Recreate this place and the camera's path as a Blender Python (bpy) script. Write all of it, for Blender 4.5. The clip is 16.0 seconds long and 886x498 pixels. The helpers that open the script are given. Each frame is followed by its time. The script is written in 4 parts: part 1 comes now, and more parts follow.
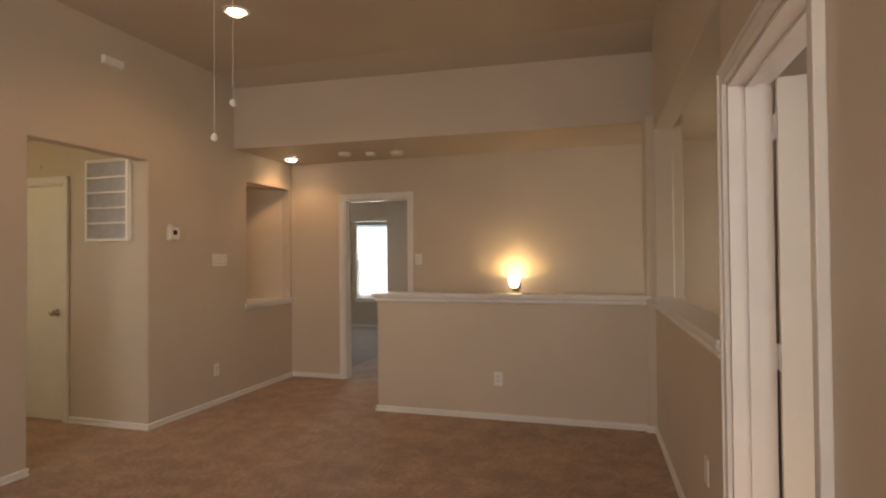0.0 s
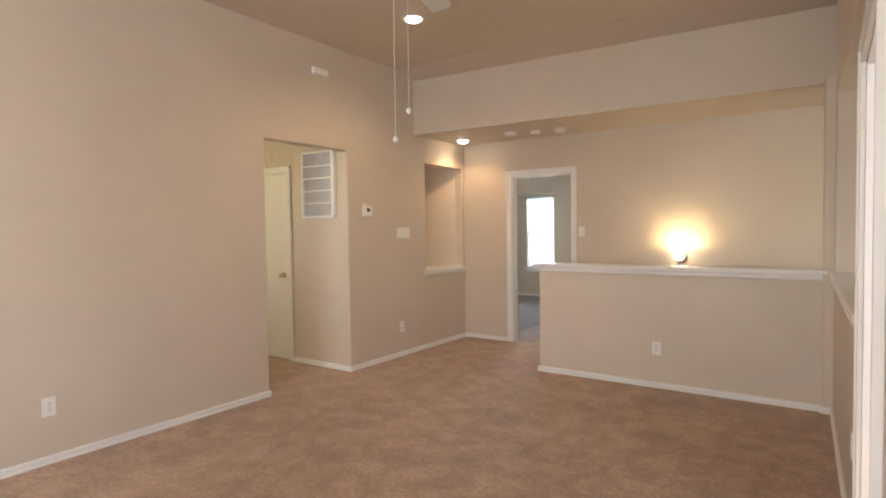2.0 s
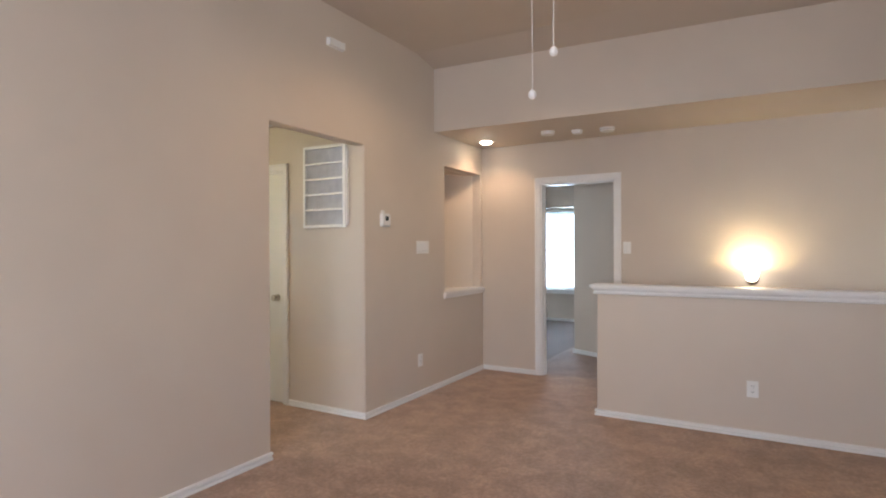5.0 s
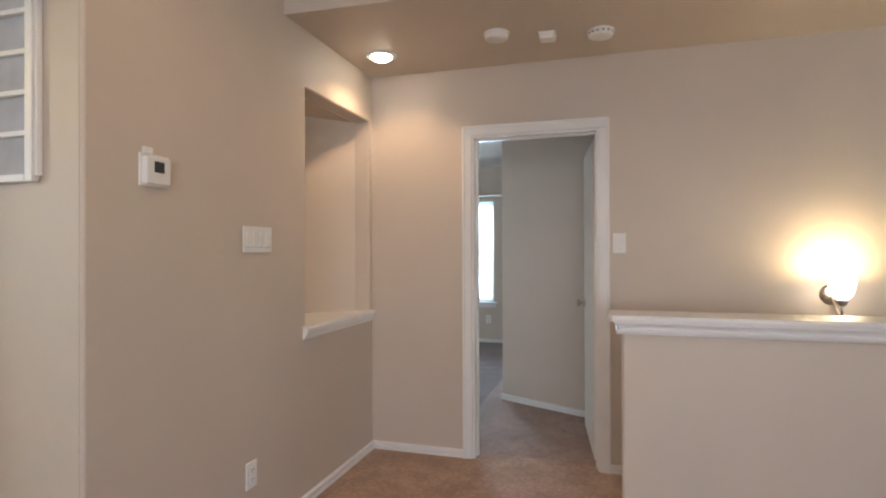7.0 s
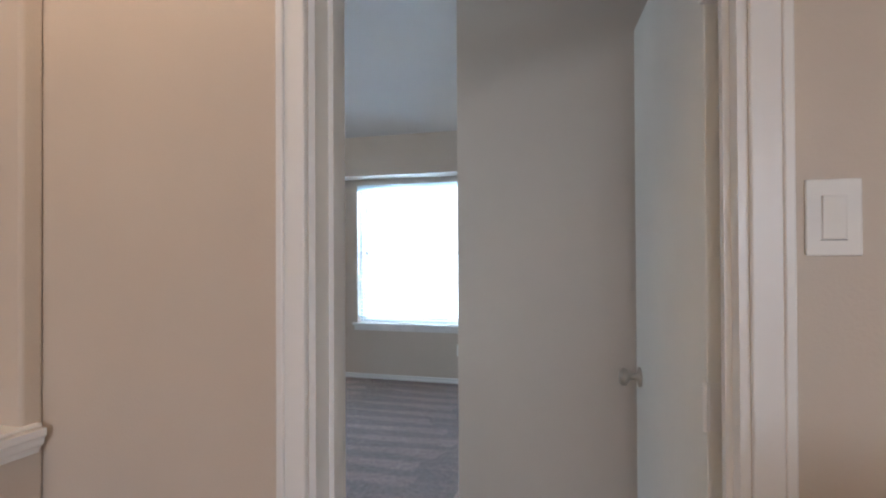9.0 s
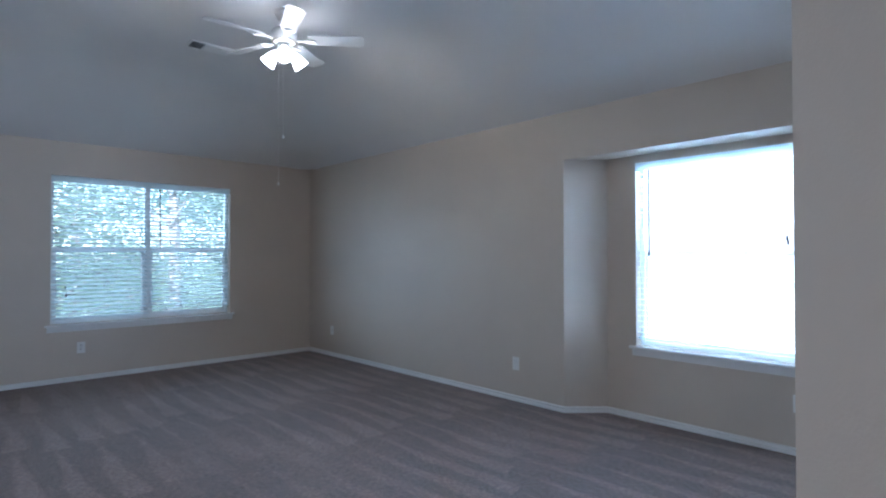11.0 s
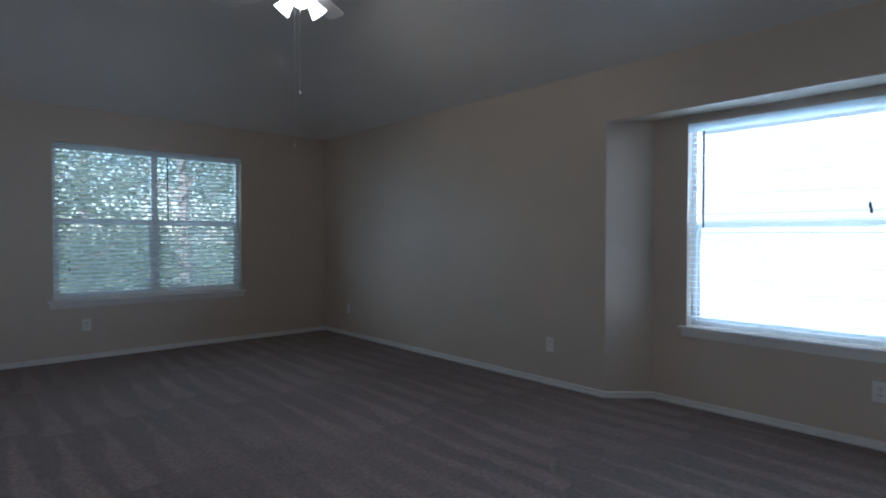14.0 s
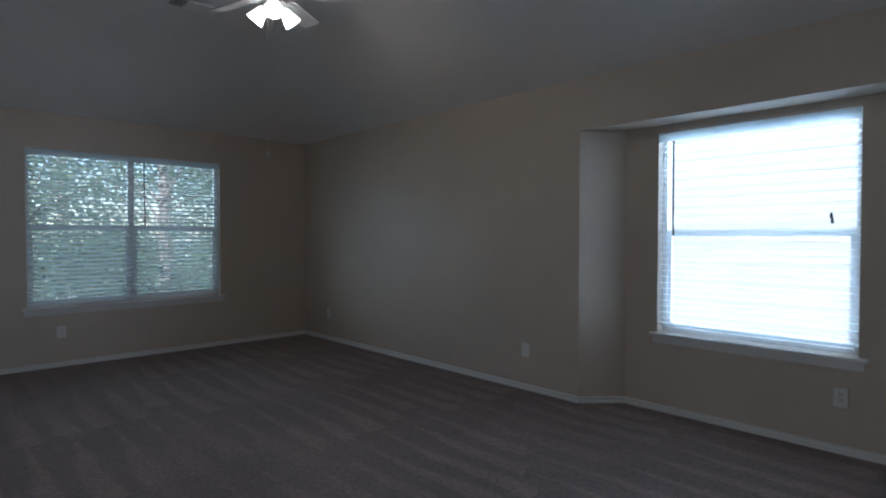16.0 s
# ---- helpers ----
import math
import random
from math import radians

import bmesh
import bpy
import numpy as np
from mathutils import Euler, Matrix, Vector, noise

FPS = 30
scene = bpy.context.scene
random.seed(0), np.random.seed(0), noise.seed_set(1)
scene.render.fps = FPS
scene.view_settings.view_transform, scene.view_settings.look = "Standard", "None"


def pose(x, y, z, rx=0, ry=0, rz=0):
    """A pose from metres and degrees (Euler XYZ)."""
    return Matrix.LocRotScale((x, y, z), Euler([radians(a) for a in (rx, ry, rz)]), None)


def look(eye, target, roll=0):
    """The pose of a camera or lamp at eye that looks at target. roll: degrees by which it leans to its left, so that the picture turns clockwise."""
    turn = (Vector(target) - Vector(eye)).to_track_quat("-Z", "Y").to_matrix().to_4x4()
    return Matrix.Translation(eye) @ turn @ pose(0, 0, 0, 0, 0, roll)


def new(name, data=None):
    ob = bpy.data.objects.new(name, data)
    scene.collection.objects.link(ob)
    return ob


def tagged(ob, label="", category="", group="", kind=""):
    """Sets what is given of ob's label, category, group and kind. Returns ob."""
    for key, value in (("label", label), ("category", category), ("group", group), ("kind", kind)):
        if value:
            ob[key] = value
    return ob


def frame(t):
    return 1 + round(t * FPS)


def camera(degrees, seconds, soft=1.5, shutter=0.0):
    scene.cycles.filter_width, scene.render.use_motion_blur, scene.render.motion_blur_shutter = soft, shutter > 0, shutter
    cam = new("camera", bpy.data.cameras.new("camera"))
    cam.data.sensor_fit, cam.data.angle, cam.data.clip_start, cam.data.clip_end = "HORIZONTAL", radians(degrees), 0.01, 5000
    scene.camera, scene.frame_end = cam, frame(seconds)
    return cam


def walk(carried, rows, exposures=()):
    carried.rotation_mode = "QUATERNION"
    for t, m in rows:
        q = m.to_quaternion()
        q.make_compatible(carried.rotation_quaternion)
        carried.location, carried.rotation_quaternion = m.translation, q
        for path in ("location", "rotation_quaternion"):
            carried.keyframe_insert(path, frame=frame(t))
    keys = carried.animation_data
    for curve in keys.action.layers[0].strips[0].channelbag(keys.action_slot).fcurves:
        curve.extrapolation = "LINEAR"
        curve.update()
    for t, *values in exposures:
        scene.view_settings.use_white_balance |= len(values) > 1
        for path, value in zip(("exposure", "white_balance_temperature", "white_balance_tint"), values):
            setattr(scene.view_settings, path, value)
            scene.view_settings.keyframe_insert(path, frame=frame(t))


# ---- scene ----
cam = camera(77.2, 16.0, soft=2.0)
PATH = [
    (0, (0.533, 0.427, 1.373), (-0.041, 2.343, 1.405), -0.5),
    (0.5, (0.649, 0.275, 1.358), (-0.18, 2.095, 1.393), -0.6),
    (1, (0.714, 0.161, 1.356), (-0.254, 1.912, 1.348), -0.6),
    (1.5, (0.814, 0.105, 1.378), (-0.245, 1.801, 1.314), -0.6),
    (2, (0.837, 0.087, 1.399), (-0.303, 1.728, 1.33), -0.7),
    (2.5, (0.861, 0.095, 1.404), (-0.371, 1.669, 1.337), -0.7),
    (3, (0.862, 0.104, 1.415), (-0.447, 1.614, 1.343), -0.7),
    (5.5, (-0.714, 0.947, 1.348), (-1.596, 2.742, 1.357), -0.2),
    (6, (-1.074, 1.499, 1.353), (-1.835, 3.348, 1.359), -0.2),
    (6.5, (-1.348, 2.109, 1.321), (-1.992, 4.003, 1.329), -0.2),
    (7, (-1.533, 2.763, 1.315), (-2.108, 4.678, 1.324), -0.2),
    (7.5, (-1.691, 3.349, 1.313), (-2.132, 5.3, 1.327), -0.1),
    (8, (-1.759, 4.006, 1.312), (-2.118, 5.973, 1.327), -0.3),
    (10.5, (-2.0, 6.357, 1.3), (-3.25, 7.918, 1.326), -0.1),
    (11, (-2.146, 6.499, 1.301), (-3.611, 7.86, 1.326), -0.1),
    (11.5, (-2.29, 6.604, 1.295), (-3.922, 7.76, 1.318), -0.2),
    (12, (-2.384, 6.645, 1.243), (-4.082, 7.701, 1.277), -0.0),
    (12.5, (-2.447, 6.636, 1.218), (-4.137, 7.705, 1.254), 0.0),
    (13, (-2.5, 6.617, 1.246), (-4.146, 7.754, 1.242), -0.2),
    (13.5, (-2.528, 6.607, 1.238), (-4.111, 7.829, 1.198), -0.1),
    (14, (-2.539, 6.64, 1.223), (-4.026, 7.978, 1.181), 0.1),
    (14.5, (-2.54, 6.635, 1.236), (-3.919, 8.082, 1.192), 0.0),
    (15, (-2.518, 6.651, 1.244), (-3.834, 8.156, 1.202), 0.1),
    (15.5, (-2.506, 6.694, 1.248), (-3.822, 8.2, 1.207), 0.0),
    (16, (-2.454, 6.688, 1.291), (-3.91, 8.059, 1.245), -0.0),
]
walk(cam, [(t, look(eye, target, roll)) for t, eye, target, roll in PATH],
     exposures=[(0.0, 1.57, 8150, 20), (0.7, 2.17, 7400, 17), (1.5, 2.47, 6900, 14), (3.0, 2.52, 6450, 13), (5.5, 2.4, 5750, 14), (7.0, 2.32, 5900, 14), (8.2, 2.25, 5900, 15),
                (9.6, 2.3, 5350, 15), (10.5, 2.3, 5050, 15), (11.5, 1.72, 5300, 16), (12.5, 1.58, 5450, 16), (13.2, 1.42, 5450, 16), (14.5, 0.8, 5600, 16), (16.0, 0.75, 5700, 16)])

# ---- world, sun and lamps ----
world = bpy.data.worlds.new("world")
scene.world = world
world.use_nodes = True
wn = world.node_tree.nodes
sky = wn.new("ShaderNodeTexSky")
sky.sky_type = "NISHITA"
sky.sun_disc = False
SUN_FROM = Vector((0.85, -0.60, 1.10)).normalized()
sky.sun_elevation = math.asin(SUN_FROM.z)
sky.sun_rotation = math.atan2(SUN_FROM.x, SUN_FROM.y)
world.node_tree.links.new(sky.outputs[0], wn["Background"].inputs[0])
wn["Background"].inputs[1].default_value = 0.15
sun = new("sun", bpy.data.lights.new("sun", "SUN"))
sun.data.energy, sun.data.angle, sun.data.color = 5.0, radians(0.5), (1.0, 0.95, 0.86)
sun.matrix_world = look(SUN_FROM * 30, (0, 0, 0))


def area(name, eye, target, w, h, watts, color):
    lamp = bpy.data.lights.new(name, "AREA")
    lamp.shape, lamp.size, lamp.size_y, lamp.energy, lamp.color = "RECTANGLE", w, h, watts, color
    ob = new(name, lamp)
    ob.matrix_world = look(eye, target)
    return ob


def bulb(name, place, watts, color, radius=0.03, spot=0):
    lamp = bpy.data.lights.new(name, "SPOT" if spot else "POINT")
    lamp.energy, lamp.color, lamp.shadow_soft_size = watts, color, radius
    if spot:
        lamp.spot_size, lamp.spot_blend = radians(spot), 0.6
    ob = new(name, lamp)
    ob.matrix_world = pose(*place)
    return ob


SKYLIGHT = (0.80, 0.90, 1.0)
WARM = (1.0, 0.66, 0.36)
area("daylight_bay", (-3.74, 10.785, 1.31), (-3.74, 5, 1.31), 1.15, 1.42, 38, (0.68, 0.85, 1.0))
area("daylight_trees", (-9.17, 8.365, 1.35), (-3, 8.365, 1.35), 1.72, 1.46, 7.5, (0.70, 0.90, 1.0))
area("daylight_loft", (-0.45, -3.75, 1.75), (-0.45, 5, 5.4), 2.2, 1.5, 23, (0.96, 0.97, 1.0))
area("daylight_loft_east", (0.92, -2.0, 1.68), (-3.0, -2.0, 2.6), 1.3, 1.35, 15, (0.86, 0.93, 1.0))
# Fill lamp added to brighten the stairwell; no window is known there.
area("fill_stairs", (2.48, 4.8, 1.2), (0.5, 5.4, 1.3), 1.0, 1.1, 2.2, (1.0, 0.92, 0.80))
area("daylight_hall", (-5.08, 2.55, 1.5), (-3.0, 2.9, 1.4), 0.9, 1.1, 1.2, (0.78, 0.89, 1.0))
area("daylight_side_room", (2.30, 1.08, 1.45), (0.9, 2.4, 1.3), 0.8, 1.2, 3.0, (0.80, 0.90, 1.0))
bulb("lamp_sconce", (-0.40, 6.055, 1.166), 1.7, (1.0, 0.74, 0.36), 0.025)
bulb("lamp_can_hall", (-2.83, 5.80, 2.44), 3.6, WARM, 0.04, 140)
bulb("lamp_can_loft", (-2.00, 3.78, 3.10), 6.4, WARM, 0.04, 150)
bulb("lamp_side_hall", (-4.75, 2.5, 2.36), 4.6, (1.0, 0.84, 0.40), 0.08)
for k in range(3):
    a = radians(-27 + 120 * k)
    bulb("lamp_fan", (-5.93 + 0.11 * math.cos(a), 8.42 + 0.11 * math.sin(a), 2.745), 1.6, (1.0, 0.78, 0.50), 0.03)


# ---- materials ----
def material(name, color, rough=0.6, metal=0.0, vary=0.06, scale=3.0, bump=0.0, grain=300.0, fine=0.0):
    m = bpy.data.materials.new(name)
    m.use_nodes = True
    n, l = m.node_tree.nodes, m.node_tree.links
    b = n["Principled BSDF"]
    b.inputs["Roughness"].default_value, b.inputs["Metallic"].default_value = rough, metal
    co = n.new("ShaderNodeTexCoord")
    nz = n.new("ShaderNodeTexNoise")
    nz.inputs["Scale"].default_value, nz.inputs["Detail"].default_value = scale, 4
    l.new(co.outputs["Object"], nz.inputs["Vector"])
    ng = n.new("ShaderNodeTexNoise")
    ng.inputs["Scale"].default_value, ng.inputs["Detail"].default_value = grain, 2
    l.new(co.outputs["Object"], ng.inputs["Vector"])
    mixer = n.new("ShaderNodeMath")
    mixer.operation = "MULTIPLY_ADD"
    l.new(ng.outputs["Fac"], mixer.inputs[0])
    mixer.inputs[1].default_value = fine
    l.new(nz.outputs["Fac"], mixer.inputs[2])
    ramp = n.new("ShaderNodeValToRGB")
    ramp.color_ramp.elements[0].position, ramp.color_ramp.elements[1].position = 0.3, 0.7 + fine * 0.5
    ramp.color_ramp.elements[0].color = (*[c * (1 - vary) for c in color], 1)
    ramp.color_ramp.elements[1].color = (*[min(1, c * (1 + vary)) for c in color], 1)
    l.new(mixer.outputs[0], ramp.inputs[0])
    l.new(ramp.outputs[0], b.inputs["Base Color"])
    if bump:
        bp = n.new("ShaderNodeBump")
        bp.inputs["Strength"].default_value, bp.inputs["Distance"].default_value = bump, 0.004
        l.new(ng.outputs["Fac"], bp.inputs["Height"])
        l.new(bp.outputs[0], b.inputs["Normal"])
    return m


def carpet(name, color, stripes):
    """Cut pile: tufts, trodden patches, and with stripes > 0 the wedges that a vacuum leaves along x."""
    m = material(name, color, 0.95, 0, 0.34, 60.0, 1.0, 150.0, 1.1)
    n, l = m.node_tree.nodes, m.node_tree.links
    b = n["Principled BSDF"]
    base = b.inputs["Base Color"].links[0].from_socket
    co = n.new("ShaderNodeTexCoord")

    def noise(scale, size, detail, rough, warp=0.0):
        mp = n.new("ShaderNodeMapping")
        mp.inputs["Scale"].default_value = scale
        l.new(co.outputs["Object"], mp.inputs["Vector"])
        z = n.new("ShaderNodeTexNoise")
        z.inputs["Scale"].default_value, z.inputs["Detail"].default_value, z.inputs["Roughness"].default_value = size, detail, rough
        z.inputs["Distortion"].default_value = warp
        l.new(mp.outputs[0], z.inputs["Vector"])
        return z.outputs["Fac"]

    def calc(op, *values):
        k = n.new("ShaderNodeMath")
        k.operation = op
        for q, v in enumerate(values):
            if isinstance(v, (int, float)):
                k.inputs[q].default_value = v
            else:
                l.new(v, k.inputs[q])
        return k.outputs[0]

    def smooth(v, lo, hi, out0, out1):
        k = n.new("ShaderNodeMapRange")
        k.interpolation_type = "SMOOTHSTEP"
        l.new(v, k.inputs[0])
        for q, w in enumerate((lo, hi, out0, out1)):
            k.inputs[q + 1].default_value = w
        return k.outputs[0]

    # broad trodden areas, hand-sized scuffs and clumps of tufts
    broad = smooth(noise((1, 1, 1), 1.1, 3, 0.55, 0.4), 0.36, 0.64, 0.93, 1.07)
    scuff = smooth(noise((1, 1, 1), 5.0, 8, 0.72, 0.3), 0.36, 0.68, 0.86 + 0.07 * stripes, 1.20 - 0.10 * stripes)
    clump = smooth(noise((1, 1, 1), 38.0, 3, 0.6), 0.35, 0.68, 0.87 - 0.08 * stripes, 1.14 + 0.10 * stripes)
    tone = calc("MULTIPLY", calc("MULTIPLY", broad, scuff), clump)
    if stripes:
        axes = n.new("ShaderNodeSeparateXYZ")
        l.new(co.outputs["Object"], axes.inputs[0])
        wob = noise((1, 1, 1), 0.9, 3, 0.5)
        wob_fine = noise((1, 1, 1), 6.0, 3, 0.6)
        y = calc("ADD", calc("MULTIPLY", axes.outputs[1], 4.6), calc("ADD", calc("MULTIPLY", wob, 1.0), calc("MULTIPLY", wob_fine, 0.10)))
        row = calc("FLOOR", y)
        own = n.new("ShaderNodeTexWhiteNoise")
        own.noise_dimensions = "1D"
        l.new(row, own.inputs["W"])
        # each pass begins at its own place, narrow at one end and wide at the other
        along = calc("FRACT", calc("ADD", calc("MULTIPLY", axes.outputs[0], 0.80), calc("ADD", calc("MULTIPLY", own.outputs[0], 0.30), calc("MULTIPLY", wob, 0.5))))
        across = calc("MULTIPLY", calc("ABSOLUTE", calc("SUBTRACT", calc("FRACT", y), 0.5)), 2.0)
        light = smooth(calc("SUBTRACT", calc("MULTIPLY_ADD", along, 0.70, 0.0), across), -0.18, 0.18, 0.86, 1.26)
        fade = smooth(noise((1, 1, 1), 0.7, 2, 0.5), 0.36, 0.56, 0.35, 1.0)
        light = calc("ADD", 1.0, calc("MULTIPLY", calc("SUBTRACT", light, 1.0), fade))
        tone = calc("MULTIPLY", tone, light)
    mul = n.new("ShaderNodeMix")
    mul.data_type, mul.blend_type = "RGBA", "MULTIPLY"
    mul.inputs[0].default_value = 1.0
    l.new(base, mul.inputs[6])
    l.new(tone, mul.inputs[7])
    l.new(mul.outputs[2], b.inputs["Base Color"])
    b.inputs["Sheen Weight"].default_value = 0.2
    return m


def glowing(name, color, strength):
    m = bpy.data.materials.new(name)
    m.use_nodes = True
    b = m.node_tree.nodes["Principled BSDF"]
    b.inputs["Base Color"].default_value = (0.9, 0.9, 0.88, 1)
    b.inputs["Roughness"].default_value = 0.3
    b.inputs["Emission Color"].default_value = (*color, 1)
    b.inputs["Emission Strength"].default_value = strength
    return m


def clear_glass():
    m = bpy.data.materials.new("window_glass")
    m.use_nodes = True
    n, l = m.node_tree.nodes, m.node_tree.links
    out = n["Material Output"]
    tr, gl, mx, fr = (n.new("ShaderNodeBsdfTransparent"), n.new("ShaderNodeBsdfGlossy"), n.new("ShaderNodeMixShader"), n.new("ShaderNodeFresnel"))
    tr.inputs[0].default_value = (0.95, 0.98, 0.98, 1)
    gl.inputs["Roughness"].default_value = 0.12
    l.new(fr.outputs[0], mx.inputs[0])
    l.new(tr.outputs[0], mx.inputs[1])
    l.new(gl.outputs[0], mx.inputs[2])
    l.new(mx.outputs[0], out.inputs["Surface"])
    return m


PAINT = material("beige_wall_paint", (0.60, 0.52, 0.435), 0.46, 0, 0.035, 1.3, 0.12, 130)
CEIL2 = material("pale_ceiling_paint", (0.76, 0.74, 0.715), 0.85, 0, 0.03, 1.1, 0.2, 90)
CEIL = material("ceiling_paint", (0.60, 0.52, 0.435), 0.8, 0, 0.035, 1.1, 0.2, 90)
TRIM = material("white_trim_paint", (0.80, 0.79, 0.77), 0.32, 0, 0.03, 5, 0.04, 60)
DOORP = material("white_door_paint", (0.80, 0.79, 0.74), 0.4, 0, 0.03, 3, 0.08, 90)
PLASTIC = material("white_plastic", (0.80, 0.79, 0.76), 0.35, 0, 0.02, 20)
SLATM = material("blind_slat_vinyl", (0.82, 0.84, 0.84), 0.4, 0, 0.02, 8)
sn_ = SLATM.node_tree.nodes
tl, mx = sn_.new("ShaderNodeBsdfTranslucent"), sn_.new("ShaderNodeMixShader")
tl.inputs[0].default_value = (0.86, 0.91, 0.93, 1)
mx.inputs[0].default_value = 0.6
SLATM.node_tree.links.new(sn_["Principled BSDF"].outputs[0], mx.inputs[1])
SLATM.node_tree.links.new(tl.outputs[0], mx.inputs[2])
SLATM.node_tree.links.new(mx.outputs[0], sn_["Material Output"].inputs["Surface"])
DARK = material("dark_slot", (0.03, 0.03, 0.03), 0.6)
SCREEN = material("grey_display", (0.05, 0.06, 0.06), 0.2)
NICKEL = material("brushed_nickel", (0.55, 0.50, 0.43), 0.3, 1.0, 0.05, 40)
FANW = material("white_fan_enamel", (0.78, 0.77, 0.74), 0.35, 0, 0.03, 8)
FILTER = material("filter_fabric", (0.60, 0.60, 0.61), 0.9, 0, 0.08, 14, 0.2, 200)
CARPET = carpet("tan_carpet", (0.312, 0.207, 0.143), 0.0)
# Same carpet as the loft; the dimmer bedroom is put into these two colours.
CARPET_HALF_DIM = carpet("half_dimmed_carpet", (0.255, 0.174, 0.134), 0.0)
CARPET_DIM = carpet("dimmed_combed_carpet", (0.138, 0.094, 0.077), 1.0)
GLASS = clear_glass()
SHADE = glowing("lit_frosted_glass", (1.0, 0.84, 0.58), 2.2)
SHADE2 = glowing("lit_fan_glass", (1.0, 0.95, 0.85), 4)
LENS = glowing("lit_lens", (1.0, 0.86, 0.62), 5)
GRASS = material("lawn", (0.07, 0.10, 0.035), 0.9, 0, 0.3, 0.6, 0.5, 30)
BARK = material("bark", (0.27, 0.25, 0.23), 0.9, 0, 0.25, 9, 0.6, 40)
LEAF = material("leaves", (0.12, 0.155, 0.10), 0.45, 0, 0.45, 1.6)
ln = LEAF.node_tree.nodes
tl, mx = ln.new("ShaderNodeBsdfTranslucent"), ln.new("ShaderNodeMixShader")
tl.inputs[0].default_value = (0.62, 0.72, 0.62, 1)
mx.inputs[0].default_value = 0.6
LEAF.node_tree.links.new(ln["Principled BSDF"].outputs[0], mx.inputs[1])
LEAF.node_tree.links.new(tl.outputs[0], mx.inputs[2])
LEAF.node_tree.links.new(mx.outputs[0], ln["Material Output"].inputs["Surface"])
SIDING = material("pale_siding", (0.80, 0.80, 0.78), 0.7, 0, 0.04, 2)
ROOFM = material("grey_shingle", (0.22, 0.21, 0.20), 0.9, 0, 0.2, 6, 0.4, 30)


# ---- mesh helpers ----
def link(name, bm, mat, parent=None, label="", smooth=False):
    me = bpy.data.meshes.new(name)
    bmesh.ops.recalc_face_normals(bm, faces=bm.faces)
    bm.to_mesh(me)
    bm.free()
    me.materials.append(mat)
    if smooth:
        for p in me.polygons:
            p.use_smooth = True
    ob = new(name, me)
    if parent:
        ob.parent = parent
    if label:
        tagged(ob, label)
    return ob


def part(name, bm, mat, parent, label="", smooth=False):
    return link(name, bm, mat, parent, label, smooth)


def thing(name, m, label, category, group="", kind=""):
    ob = new(name)
    ob.empty_display_size = 0.05
    ob.matrix_world = m
    return tagged(ob, label, category, group, kind)


def setting(ob, label, category):
    return tagged(ob, label, category, "", "structure")


def box(lo, hi, bevel=0.0, bm=None, seg=2):
    own = bmesh.new()
    c = [(a + b) / 2 for a, b in zip(lo, hi)]
    s = [abs(b - a) for a, b in zip(lo, hi)]
    bmesh.ops.create_cube(own, size=1, matrix=Matrix.Translation(c) @ Matrix.Diagonal((*s, 1)))
    if bevel:
        bmesh.ops.bevel(own, geom=own.edges[:], offset=bevel, segments=seg, affect="EDGES", profile=0.5)
    return join(bm, own)


def join(bm, own):
    if bm is None:
        return own
    tmp = bpy.data.meshes.new("tmp")
    own.to_mesh(tmp)
    own.free()
    bm.from_mesh(tmp)
    bpy.data.meshes.remove(tmp)
    return bm


def prism(poly, z0, z1, bm=None):
    """A solid over a plan outline."""
    own = bmesh.new()
    lo = [own.verts.new((x, y, z0)) for x, y in poly]
    hi = [own.verts.new((x, y, z1)) for x, y in poly]
    own.faces.new(lo)
    own.faces.new(hi)
    for i in range(len(poly)):
        j = (i + 1) % len(poly)
        own.faces.new((lo[i], lo[j], hi[j], hi[i]))
    return join(bm, own)


def lathe(profile, seg=24, m=Matrix(), bm=None):
    """Turned about local z from (radius, height) pairs."""
    own = bmesh.new()
    rings = []
    for r, z in profile:
        rings.append([own.verts.new(m @ Vector((max(r, 0.0004) * math.cos(2 * math.pi * i / seg), max(r, 0.0004) * math.sin(2 * math.pi * i / seg), z))) for i in range(seg)])
    for a, b in zip(rings, rings[1:]):
        for i in range(seg):
            j = (i + 1) % seg
            own.faces.new((a[i], a[j], b[j], b[i]))
    own.faces.new(rings[0])
    own.faces.new(rings[-1])
    return join(bm, own)


def tube(points, r, seg=8, bm=None):
    own = bmesh.new()
    pts = [Vector(p) for p in points]
    rings = []
    for i, p in enumerate(pts):
        d = (pts[min(i + 1, len(pts) - 1)] - pts[max(i - 1, 0)]).normalized()
        q = d.to_track_quat("Z", "Y").to_matrix()
        rad = r[i] if isinstance(r, (list, tuple)) else r
        rings.append([own.verts.new(p + q @ Vector((rad * math.cos(2 * math.pi * k / seg), rad * math.sin(2 * math.pi * k / seg), 0))) for k in range(seg)])
    for a, b in zip(rings, rings[1:]):
        for k in range(seg):
            j = (k + 1) % seg
            own.faces.new((a[k], a[j], b[j], b[k]))
    own.faces.new(rings[0])
    own.faces.new(rings[-1])
    return join(bm, own)


